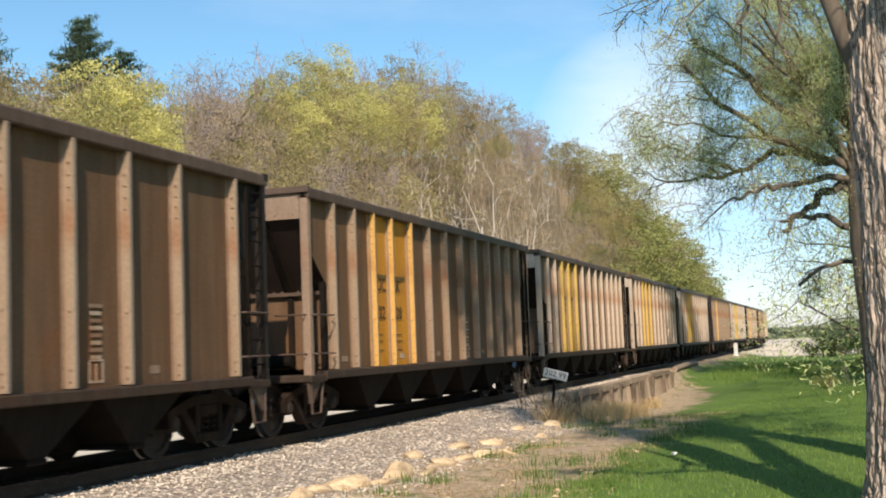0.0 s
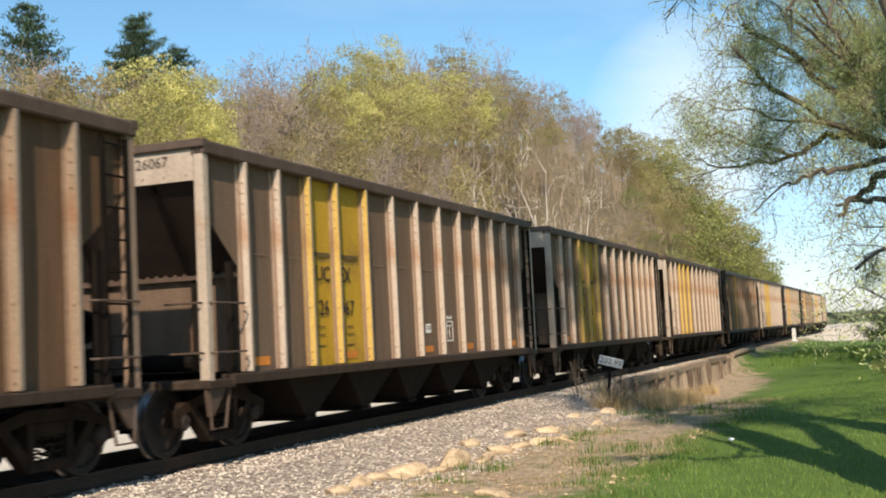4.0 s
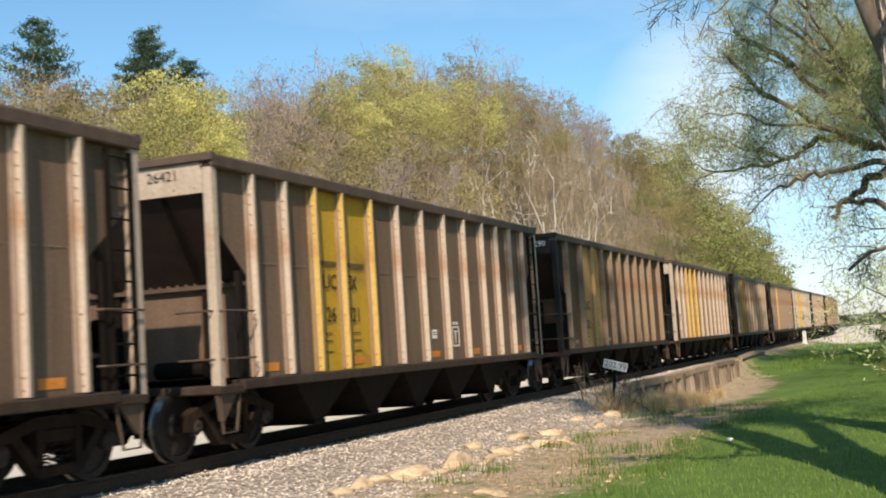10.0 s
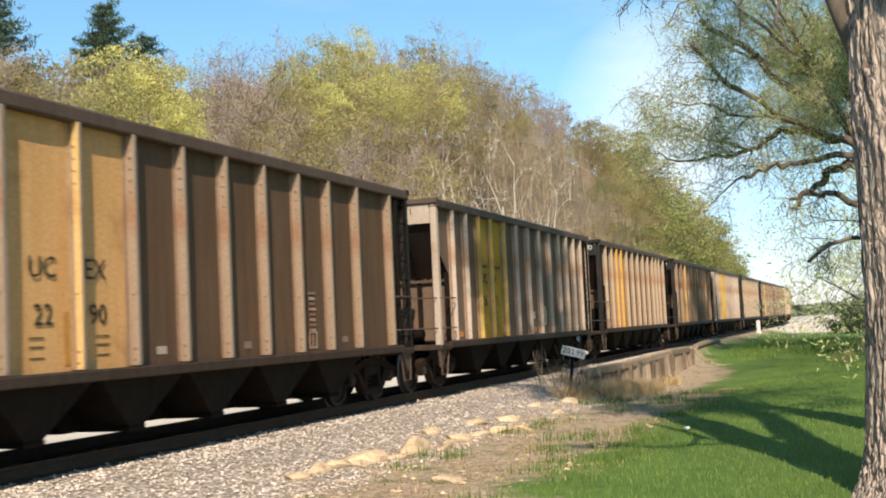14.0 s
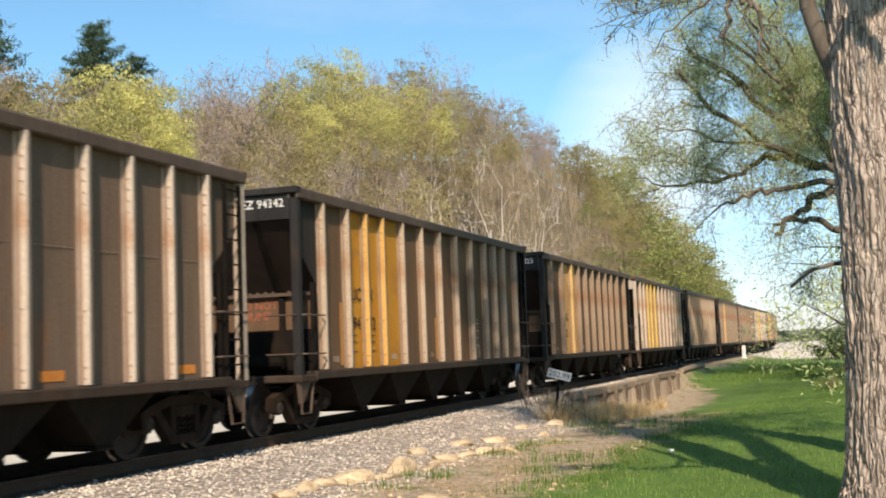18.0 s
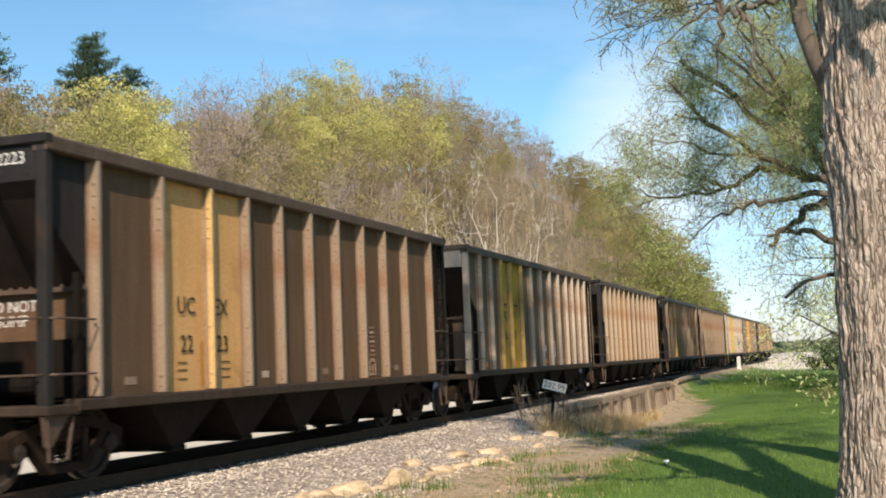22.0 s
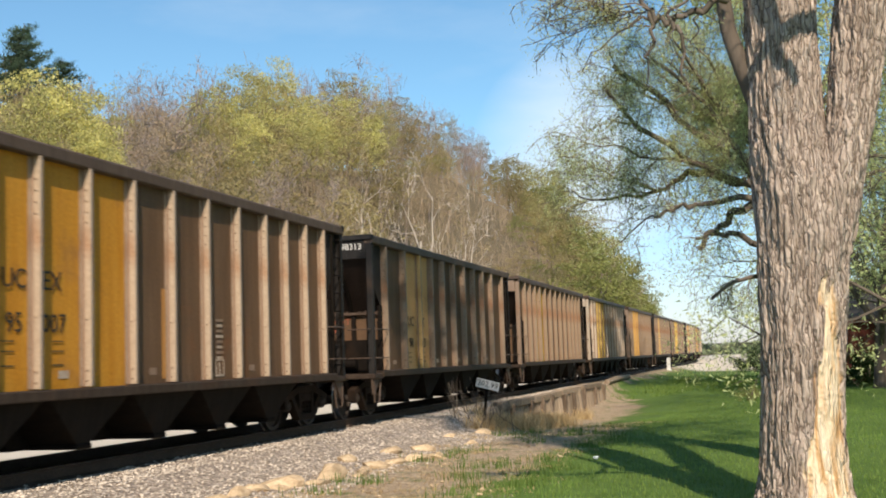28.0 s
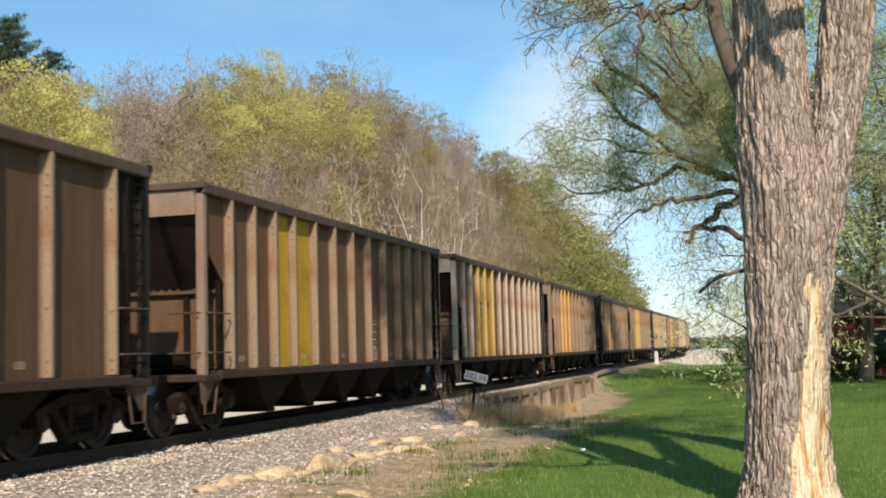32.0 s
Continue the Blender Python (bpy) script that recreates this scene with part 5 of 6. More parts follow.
# ---- the big rough-barked tree on the lawn ----
def bark_material():
    m, nt, p = material("furrowed_bark", 0.95)
    at = nt.nodes.new("ShaderNodeAttribute")
    at.attribute_name = "bare"
    dp = nt.nodes.new("ShaderNodeAttribute")
    dp.attribute_name = "ridge"
    n1 = noise_node(nt, 18, 6, 0.65, (1, 1, 0.16))
    n2 = noise_node(nt, 3.0, 4, 0.6, (1, 1, 0.5))
    bark = ramp_node(nt, n1, [(0.25, (0.235, 0.185, 0.15)), (0.5, (0.44, 0.355, 0.295)), (0.75, (0.65, 0.545, 0.465))])
    # furrow shade put into the colour: darker where the relief is low
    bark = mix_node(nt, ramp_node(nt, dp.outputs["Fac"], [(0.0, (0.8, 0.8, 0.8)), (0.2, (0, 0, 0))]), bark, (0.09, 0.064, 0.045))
    bark = mix_node(nt, 0.6, bark, ramp_node(nt, n2, [(0.3, (0.75, 0.74, 0.72)), (0.7, (1.2, 1.2, 1.2))]), "MULTIPLY")
    vo = nt.nodes.new("ShaderNodeTexVoronoi")
    vo.feature = "DISTANCE_TO_EDGE"
    vo.inputs["Scale"].default_value = 19
    vm = nt.nodes.new("ShaderNodeMapping")
    vm.inputs["Scale"].default_value = (1, 1, 0.10)
    vc = nt.nodes.new("ShaderNodeTexCoord")
    vw = nt.nodes.new("ShaderNodeMix")
    vw.data_type, vw.blend_type = "RGBA", "LINEAR_LIGHT"
    vw.inputs["Factor"].default_value = 0.05
    nt.links.new(vc.outputs["Object"], vw.inputs["A"])
    vn = nt.nodes.new("ShaderNodeTexNoise")
    vn.inputs["Scale"].default_value = 6
    nt.links.new(vc.outputs["Object"], vn.inputs["Vector"])
    nt.links.new(vn.outputs["Color"], vw.inputs["B"])
    nt.links.new(vw.outputs["Result"], vm.inputs["Vector"])
    nt.links.new(vm.outputs["Vector"], vo.inputs["Vector"])
    # cracks between bark plates coloured dark, as fine shadow lines
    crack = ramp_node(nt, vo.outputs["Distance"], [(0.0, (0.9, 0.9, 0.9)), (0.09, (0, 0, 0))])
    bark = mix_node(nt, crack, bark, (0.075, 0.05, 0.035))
    w1 = noise_node(nt, 9, 6, 0.6, (1, 1, 0.12), dist=0.6)
    wood = ramp_node(nt, w1, [(0.25, (0.24, 0.18, 0.13)), (0.38, (0.58, 0.33, 0.14)), (0.52, (0.78, 0.62, 0.42)), (0.8, (0.84, 0.74, 0.58))])
    c = mix_node(nt, at.outputs["Fac"], bark, wood)
    nt.links.new(c, p.inputs["Base Color"])
    hh = nt.nodes.new("ShaderNodeMath")
    hh.operation = "MULTIPLY_ADD"
    nt.links.new(vo.outputs["Distance"], hh.inputs[0])
    hh.inputs[1].default_value = 2.5
    nt.links.new(n1, hh.inputs[2])
    bump_node(nt, p, hh.outputs[0], 0.95, 0.03)
    return m


M_FURROW = bark_material()


def bark_tube(profile, y0, sides, rows, seed, scar=None):
    """A trunk from (z, x, radius) stops, with furrowed bark as relief. Returns vertices, faces, ridge height, bare share."""
    zs = np.linspace(profile[0][0], profile[-1][0], rows)
    px = np.interp(zs, [p[0] for p in profile], [p[1] for p in profile])
    pr = np.interp(zs, [p[0] for p in profile], [p[2] for p in profile])
    k = np.ones(9) / 9
    px[4:-4], pr[4:-4] = np.convolve(px, k, "valid"), np.convolve(pr, k, "valid")
    V, ridge, bare = [], [], []
    for z, cx, r in zip(zs, px, pr):
        for j in range(sides):
            a = 2 * math.pi * j / sides
            c, s = math.cos(a), math.sin(a)
            big = noise.noise((c * 1.3 + seed, s * 1.3, z * 0.7)) * 0.05
            u = a * r
            warp = noise.noise((c * 3 + seed, s * 3, z * 1.1)) * 0.45
            f1 = abs(noise.noise((c * r * 15 + warp, s * r * 15 + seed, z * 1.05)))
            f2 = abs(noise.noise((c * r * 38 + seed, s * r * 38 + warp, z * 2.2)))
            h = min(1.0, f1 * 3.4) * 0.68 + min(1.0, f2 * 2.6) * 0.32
            b = 0.0
            if scar:
                b = scar(a, z, noise.noise((c * 3, s * 3, z * 1.6 + seed)), noise.noise((c * 14, s * 14, z * 3.0)))
            rr = r * (1 + big) + (h - 0.6) * 0.065 * (1 - b) + ((h - 0.6) * 0.018 - 0.035) * b
            V.append((cx + c * rr, y0 + s * rr, z))
            ridge.append(h)
            bare.append(b)
    i = np.arange(rows - 1)[:, None] * sides
    j = np.arange(sides)[None, :]
    j2 = (j + 1) % sides
    F = np.stack([i + j, i + j2, i + sides + j2, i + sides + j], -1).reshape(-1, 4)
    return np.array(V), F, np.array(ridge), np.array(bare)


def lawn_scar(a, z, n1, n2):
    """Where the bark has come off: a long strip low on the sunlit side, narrowing upward."""
    d = math.degrees(a) - 360 if a > math.pi else math.degrees(a)
    mid = lerp(z, [-0.6, 0.5, 1.2, 2.0, 3.0], [-50, -48, -48, -52, -60])
    half = lerp(z, [-0.6, 0.6, 1.1, 1.5, 1.9, 2.3], [36, 33, 28, 18, 8, -22])
    edge = half - abs(d - mid) + n1 * 22 + n2 * 9
    return min(1.0, max(0.0, edge / 3.0))


def make_near_tree():
    ob = thing("cottonwood_tree", "big forked tree with furrowed brown bark and a bare wood scar", "tree")
    main = [(-0.75, 0.27, 0.72), (-0.5, 0.28, 0.56), (-0.3, 0.29, 0.47), (0.2, 0.30, 0.415), (0.75, 0.33, 0.415), (1.33, 0.355, 0.435), (1.9, 0.395, 0.45), (2.5, 0.435, 0.48), (2.95, 0.42, 0.48), (3.4, 0.345, 0.41),
            (3.75, 0.325, 0.365), (4.4, 0.325, 0.365), (5.0, 0.34, 0.37), (7.0, 0.30, 0.34), (13.5, 0.05, 0.18)]
    right = [(2.0, 0.66, 0.20), (2.5, 0.70, 0.27), (3.1, 0.81, 0.265), (3.7, 0.985, 0.24), (4.3, 1.095, 0.26), (4.9, 1.17, 0.275), (7.0, 1.6, 0.24), (13.0, 2.4, 0.14)]
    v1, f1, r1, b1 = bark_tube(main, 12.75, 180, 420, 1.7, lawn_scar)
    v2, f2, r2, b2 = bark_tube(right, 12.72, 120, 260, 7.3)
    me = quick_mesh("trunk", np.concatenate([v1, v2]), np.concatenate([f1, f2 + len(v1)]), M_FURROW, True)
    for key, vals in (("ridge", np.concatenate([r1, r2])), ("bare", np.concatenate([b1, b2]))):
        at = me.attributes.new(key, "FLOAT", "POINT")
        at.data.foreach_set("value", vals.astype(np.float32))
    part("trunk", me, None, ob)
    rng = np.random.default_rng(5)
    segs, tips = [], []
    y = 12.72
    segs += [(0.22, y, 3.45, 0.02, y, 3.95, 0.11, 0.105), (0.02, y, 3.95, -0.10, y, 4.30, 0.105, 0.095), (-0.10, y, 4.30, -0.22, y, 4.72, 0.095, 0.088), (-0.22, y, 4.72, -0.28, y, 5.3, 0.088, 0.08), (-0.28, y, 5.3, -0.5, y, 7.0, 0.08, 0.05)]
    groups = [segs]
    rest_tips = []
    z = 11.6

    def limb(*args):
        rows = []
        poly_limb(rng, rows, *args)
        groups.append(rows)

    limb(tips, [(-0.22, 12.5, 5.07), (-0.25, 12.0, 4.9), (-0.27, z, 4.81), (-0.45, z, 4.71), (-0.62, z, 4.64), (-0.76, z, 4.61), (-0.89, z, 4.65), (-1.01, z, 4.78), (-1.12, z, 4.98)], 0.042, 0.022, 5, 0.3, 1, 0.2, 3)
    limb(tips, [(-0.97, z, 4.72), (-0.96, z, 4.5), (-1.0, z, 4.27), (-1.03, z, 4.02)], 0.026, 0.008, 6, 0.2, 1, 0.4, 3)
    limb(tips, [(-0.75, z, 4.61), (-0.67, z, 4.43), (-0.65, z, 4.17), (-0.61, z, 3.88)], 0.028, 0.008, 7, 0.22, 1, 0.4, 3)
    limb(tips, [(-0.76, z, 4.61), (-0.67, z, 4.75), (-0.5, z, 4.9)], 0.02, 0.012, 2, 0.2, 1, 0.2, 2)
    limb(tips, [(-0.45, z, 4.71), (-0.5, z, 4.52), (-0.57, z, 4.33)], 0.012, 0.006, 3, 0.15, 1, 0.4, 2)
    limb(tips, [(-0.89, z, 4.64), (-1.12, z, 4.63), (-1.36, z, 4.49), (-1.69, z, 4.17)], 0.018, 0.005, 3, 0.18, 1, 0.2, 2)
    lefts, rest = [], []
    for k in range(11):
        a = rng.uniform(-0.12, 0.3)
        limb(lefts, [(-0.95 - 0.06 * k, z + rng.uniform(-0.2, 0.2), 4.74), (-1.35, z + rng.uniform(-0.4, 0.4), 4.84 - a * 0.3), (-1.75, z + rng.uniform(-0.5, 0.5), 4.86 - a * 0.8), (-2.05 - 0.03 * k, z + rng.uniform(-0.6, 0.6), 4.84 - a * 1.1)], 0.011, 0.004, 8, 0.24, 1, 0.22, 4)
    # limbs over the lawn, out towards the sun
    for pts in ([(0.35, 12.4, 5.6), (0.45, 11.6, 5.9), (0.95, 10.6, 6.0), (1.5, 9.6, 6.5)], [(1.2, 12.4, 5.4), (1.1, 11.4, 5.7), (0.75, 10.4, 6.05), (0.2, 9.4, 6.6)]):
        limb(rest_tips, pts, 0.10, 0.05, 6, 0.9, 1, 0.05, 3)
    leaf_at = lefts * 2 + tips
    split_tree(ob, rng, groups, groups[-1], leaf_at, 6500, 0.022, 0.28, 0.05, M_LEAF_WILLOW, M_BARK, M_BARK, 0.012, 0.3)
    # high limbs leaning towards the line
    lean, lean_tips = [], []
    for pts in ([(0.1, 12.7, 11.8), (-1.6, 12.6, 12.6), (-2.7, 12.8, 13.8), (-3.6, 12.6, 14.9)], [(-2.6, 12.8, 13.7), (-3.1, 12.5, 15.2), (-2.9, 13.0, 16.6), (-2.4, 12.5, 17.6)],
                [(-2.9, 12.7, 14.6), (-2.8, 13.6, 16.2), (-2.2, 14.2, 17.6), (-1.7, 13.6, 18.6)], [(0.05, 12.7, 13.4), (0.5, 12.6, 16.2), (-0.3, 12.8, 18.4), (-1.5, 12.6, 19.2)], [(0.3, 12.7, 17.0), (-0.2, 13.2, 19.4), (-0.8, 12.6, 20.6), (-1.2, 13.0, 21.2)]):
        poly_limb(rng, lean, lean_tips, pts, 0.09, 0.03, 13, 1.1, 2, 0.02, 4)
    split_tree(ob, rng, [], lean, lean_tips, 6500, 0.15, 0.55, 0.16, M_LEAF_WILLOW, M_BARK, M_BARK, 0.02, 0.3)
    # the high crown
    high = []
    for k in range(22):
        a = rng.uniform(0, 6.283)
        zz = rng.uniform(11.5, 13.4)
        sprout(rng, rest, high, (0.15 if k % 2 else 2.1, 12.7, zz), (math.cos(a) * 0.8 + 0.25, math.sin(a) * 0.8, 1.2), rng.uniform(4.0, 7.0), 0.11, 0, 3, -0.02, 4)
    split_tree(ob, rng, [], rest, high, 3500, 0.11, 0.5, 0.15, M_LEAF_WILLOW, M_BARK, M_BARK, 0.02, 0.3)


make_near_tree()


def make_willow():
    ob = thing("willow_tree", "willow with dark crooked limbs and feathery pale green foliage", "tree")
    rng = np.random.default_rng(9)
    tips, groups = [], []
    y = 19.0
    trunk = [(0.42, y, -0.7), (0.34, y, 0.2), (0.28, y, 1.4), (0.22, y, 2.6), (0.18, y, 3.6), (0.16, y, 4.6), (0.1, y, 5.6)]
    part("trunk", Shape().tube(trunk, [0.42, 0.34, 0.31, 0.31, 0.26, 0.18, 0.08], 14), M_BARK, ob, smooth=True)
    limbs = [
        ([(0.1, 19, 3.45), (-0.12, 18.9, 3.68), (-0.64, 18.8, 3.64), (-0.95, 18.7, 3.57), (-1.26, 18.6, 3.53), (-1.62, 18.5, 3.40), (-1.9, 18.4, 3.28), (-2.28, 18.3, 2.96)], 0.10, 0.01, 15),
        ([(0.1, 19, 3.4), (-0.13, 19, 3.55), (-0.44, 19, 3.44), (-0.6, 19, 3.23), (-0.81, 19, 3.09), (-1.04, 19, 2.9)], 0.13, 0.05, 4),
        ([(0.15, 19, 2.85), (-0.17, 19, 2.97), (-0.51, 19, 3.09), (-0.81, 19, 3.11), (-1.07, 19, 3.06)], 0.10, 0.035, 3),
        ([(0.1, 19, 3.7), (-0.2, 19, 3.87), (-0.7, 19.1, 4.05), (-1.13, 19.2, 4.20), (-1.45, 19.2, 3.94), (-1.95, 19.3, 3.84), (-2.78, 19.4, 3.86), (-3.33, 19.5, 4.05)], 0.13, 0.012, 38),
        ([(0.15, 19, 4.3), (-0.39, 18.9, 4.84), (-0.79, 18.8, 5.3), (-1.04, 18.7, 5.56), (-1.5, 18.5, 6.2)], 0.11, 0.015, 18),
        ([(0, 19, 4.0), (-1.0, 18.7, 4.77), (-1.58, 18.5, 5.43), (-2.07, 18.4, 5.71), (-2.19, 18.4, 5.88)], 0.10, 0.05, 14),
        ([(-0.1, 19, 3.85), (-1.12, 18.6, 4.32), (-1.8, 18.3, 4.85), (-2.18, 18.2, 5.31), (-2.35, 18.2, 5.52)], 0.09, 0.03, 16),
        ([(-1.5, 18.5, 4.62), (-1.9, 18.3, 4.86), (-2.3, 18.2, 5.0)], 0.04, 0.02, 5),
        ([(-0.9, 18.6, 4.2), (-1.6, 18.4, 4.3), (-2.2, 18.2, 4.55), (-2.8, 18.0, 4.5)], 0.05, 0.01, 20),
        ([(-1.6, 19.2, 3.9), (-2.2, 19.5, 4.2), (-2.8, 19.7, 4.5), (-3.3, 19.8, 4.4)], 0.05, 0.01, 22),
        ([(0.2, 19.2, 2.55), (-0.1, 19.4, 2.42), (-0.5, 19.0, 2.32), (-0.86, 19.0, 2.07)], 0.06, 0.04, 9),
        ([(0.2, 19, 4.0), (0.8, 19, 4.9), (1.6, 19, 5.6), (2.3, 19, 6.0)], 0.11, 0.02, 14),
        ([(0.2, 19, 3.2), (0.9, 19.3, 3.7), (1.8, 19.5, 4.0), (2.6, 19.6, 3.9)], 0.10, 0.02, 14),
    ]
    # upper limbs, rising and spreading to a rounded head
    for k in range(12):
        x, d, top = -2.4 + 3.0 * (k + 0.5) / 12, rng.uniform(-1.5, 1.5), rng.uniform(5.6, 6.5)
        x += rng.uniform(-0.15, 0.15)
        limbs.append(([(0.1, 19, rng.uniform(3.7, 5.0)), (x * 0.4, 19 + d * 0.4, 5.1), (x * 0.8, 19 + d * 0.8, top * 0.5 + 2.75), (x, 19 + d, top)], 0.08, 0.014, 12))
    for k in range(4):
        x, d = rng.uniform(-1.9, -0.3), rng.uniform(-1.2, 1.4)
        limbs.append(([(0.05, 19, rng.uniform(3.6, 4.4)), (x * 0.5, 19 + d * 0.5, 4.4), (x, 19 + d, rng.uniform(4.5, 5.4))], 0.06, 0.014, 10))
    for pts, r0, r1, n in limbs:
        rows = []
        poly_limb(rng, rows, tips, pts, r0 * 0.62, r1 * 0.7, n, 0.62, 2, 0.12, 4)
        groups.append(rows)
    tips = np.array(tips)
    keep = np.clip((tips[:, 2] - 2.2) / 2.2, 0.5, 1.0)
    tips = tips[rng.random(len(tips)) < keep]
    split_tree(ob, rng, groups[1:], groups[0], tips, 120000, 0.05, 0.15, 0.085, M_LEAF_WILLOW, M_BARK, M_WILLOW_TWIG, 0.02, 0.9)


make_willow()

# ---- trees beyond the lawn ----
SIDE_TREES = [tree_meshes(80 + i, 13, M_LEAF_WILLOW, M_BARK, 14000, 0.12, 1.0, 4, 5, jitter=0.3, first=0.12, droop=0.4, slim=0.35, trunk_r=0.26, twig_mat=M_BARK) for i in range(2)]
rng = random.Random(21)
for x, y, s, k in ((3.9, 48, 1.15, 0), (5.6, 50, 1.2, 1), (8.5, 47, 1.2, 0), (12, 52, 1.3, 1), (2.6, 62, 1.1, 1), (16, 40, 1.2, 0), (6.5, 66, 1.3, 0), (14, 24, 1.25, 1), (11, 33, 1.3, 0), (7.6, 38, 1.35, 1), (1.2, 75, 0.55, 0)):
    tree_thing(SIDE_TREES[k], pose(x, y, ground_z(x, y) - 0.1, 0, 0, rng.uniform(0, 360)) @ Matrix.Diagonal((s, s, s, 1)), "yard_tree", "leafy spring tree with brown trunk beyond the lawn", "trees beyond the lawn")
TALL = tree_meshes(95, 27, M_LEAF_WILLOW, M_BARK, 14000, 0.2, 0.42, 4, 5, jitter=0.35, first=0.72, trunk_r=0.4)
tree_thing(TALL, pose(1.55, 49, ground_z(1.55, 49) - 0.1), "tall_tree", "very tall tree with a high leafy crown beyond the lawn", "trees beyond the lawn")


def bush_mesh(seed, mat, n=6000, r=1.0):
    g = np.random.default_rng(seed)
    segs, tips = [], []
    for k in range(9):
        a = g.uniform(0, 6.283)
        sprout(g, segs, tips, (0, 0, 0), (math.cos(a) * 0.8, math.sin(a) * 0.8, 1.0), g.uniform(0.7, 1.2) * r, 0.02, 0, 2, 0.02, 4)
    V, F = prisms(np.array(segs), 3)
    tips = np.array(tips)
    V2, F2 = leaf_quads(tips[g.integers(0, len(tips), n)] + g.normal(size=(n, 3)) * 0.08, 0.07, g)
    return quick_mesh("stems", V, F, M_TWIG), quick_mesh("foliage", V2, F2, mat)


M_LEAF_DARK = leafy("dark_shrub_leaves", (0.035, 0.07, 0.02), (0.08, 0.13, 0.035))
BUSH = bush_mesh(3, M_LEAF_DARK)
BUSH_G = bush_mesh(4, M_LEAF_GREEN)
for x, y, s, b in ((3.3, 52, 1.2, BUSH), (4.9, 53, 1.4, BUSH), (6.6, 52.5, 1.3, BUSH), (8.6, 53, 1.5, BUSH), (-1.6, 96, 1.6, BUSH), (-0.2, 98, 1.9, BUSH), (1.0, 58, 0.8, BUSH_G), (-0.9, 45, 0.45, BUSH_G)):
    o = thing("bush", "low dense green bush at the lawn's edge", "bush", "bushes", at=pose(x, y, ground_z(x, y) - 0.05, 0, 0, x * 77) @ Matrix.Diagonal((s, s, s, 1)))
    part("stem", b[0], None, o)
    part("foliage", b[1], None, o)


# ---- red building behind the trees ----
def make_building():
    red = grainy("red_boards", (0.13, 0.035, 0.022), (0.22, 0.065, 0.04), 5, 0.85, 0.3, stretch=(6, 6, 0.4), tint=0.2)
    roofm = grainy("dark_shingles", (0.05, 0.045, 0.04), (0.11, 0.10, 0.09), 9, 0.9, 0.4)
    glass, nt, p = material("dark_glass", 0.08)
    p.inputs["Base Color"].default_value = (0.02, 0.025, 0.03, 1)
    z0 = ground_z(8, 58) - 0.1
    ob = thing("red_building", "dark red boarded building with gabled roof behind trees", "building", at=pose(8.6, 58, z0))
    part("wall", Shape().box(-6.3, 6.3, -0.02, 6.0, 0, 3.0), red, ob)
    board = Shape().box(-0.145, 0.145, -0.045, -0.02, 0.05, 2.98).mesh("board", red)
    for i in range(42):
        part("board", board, None, ob, at=pose(-6.15 + i * 0.3, 0, 0))
    part("roof", Shape().prism([(-0.6, 2.95), (-0.6, 3.1), (3.0, 5.0), (6.6, 3.1), (6.6, 2.95), (3.0, 4.85)], "x", -6.7, 6.7), roofm, ob)
    for x in (-3.2, 0.4, 3.6):
        w = part("window", Shape().box(x - 0.55, x + 0.55, -0.07, -0.03, 1.0, 2.2), glass, ob)
        part("frame", Shape().box(x - 0.62, x + 0.62, -0.09, -0.05, 2.2, 2.28).box(x - 0.62, x + 0.62, -0.09, -0.05, 0.92, 1.0).box(x - 0.62, x - 0.55, -0.09, -0.05, 1.0, 2.2).box(x + 0.55, x + 0.62, -0.09, -0.05, 1.0, 2.2), M_WHITE, w)


make_building()


# ---- pines on the ridge ----
def pine_meshes(seed, h):
    """White pine: tiers of level branches of uneven reach, needles in flat tufts on their outer part."""
    g = np.random.default_rng(seed)
    segs, pts = [(0, 0, 0, 0.1, 0, h * 0.5, 0.22, 0.14), (0.1, 0, h * 0.5, 0, 0, h, 0.14, 0.03)], []
    z = h * 0.3
    while z < h * 0.985:
        reach = h * 0.44 * (1 - z / h) ** 0.8 + 0.3
        for k in range(int(g.integers(6, 9))):
            a = g.uniform(0, 6.283)
            ln = reach * g.uniform(0.4, 1.15)
            e = np.array([math.cos(a) * ln, math.sin(a) * ln, z + ln * g.uniform(0.15, 0.55)])
            s = np.array([0, 0, z])
            segs.append((*s, *e, 0.045, 0.015))
            for t in np.linspace(0.25, 1.0, int(3 + ln * 3.2)):
                c = s + (e - s) * t + g.normal(size=3) * np.array([0.18, 0.18, 0.05])
                for _ in range(9):
                    pts.append(c + g.normal(size=3) * np.array([0.22, 0.22, 0.12]))
        z += h * g.uniform(0.032, 0.055)
    V, F = prisms(np.array(segs), 5)
    V2, F2 = leaf_quads(np.array(pts), 0.42, g, -0.6, 0.2)
    return quick_mesh("trunk", V, F, M_BARK), quick_mesh("crown", V2, F2, M_NEEDLE)


for seed, x, y, h, top in ((1, -71.3, 83.2, 18, 33.3), (2, -69.2, 97.0, 18, 35.5), (4, -67.2, 93.5, 13, 33.0), (3, -69.2, 103.5, 16, 33.5)):
    tree_thing(pine_meshes(seed, h), pose(x, y, top - h, 0, 0, seed * 50), "pine_tree", "tall dark green pine standing above the hillside woods", "pines on the ridge")

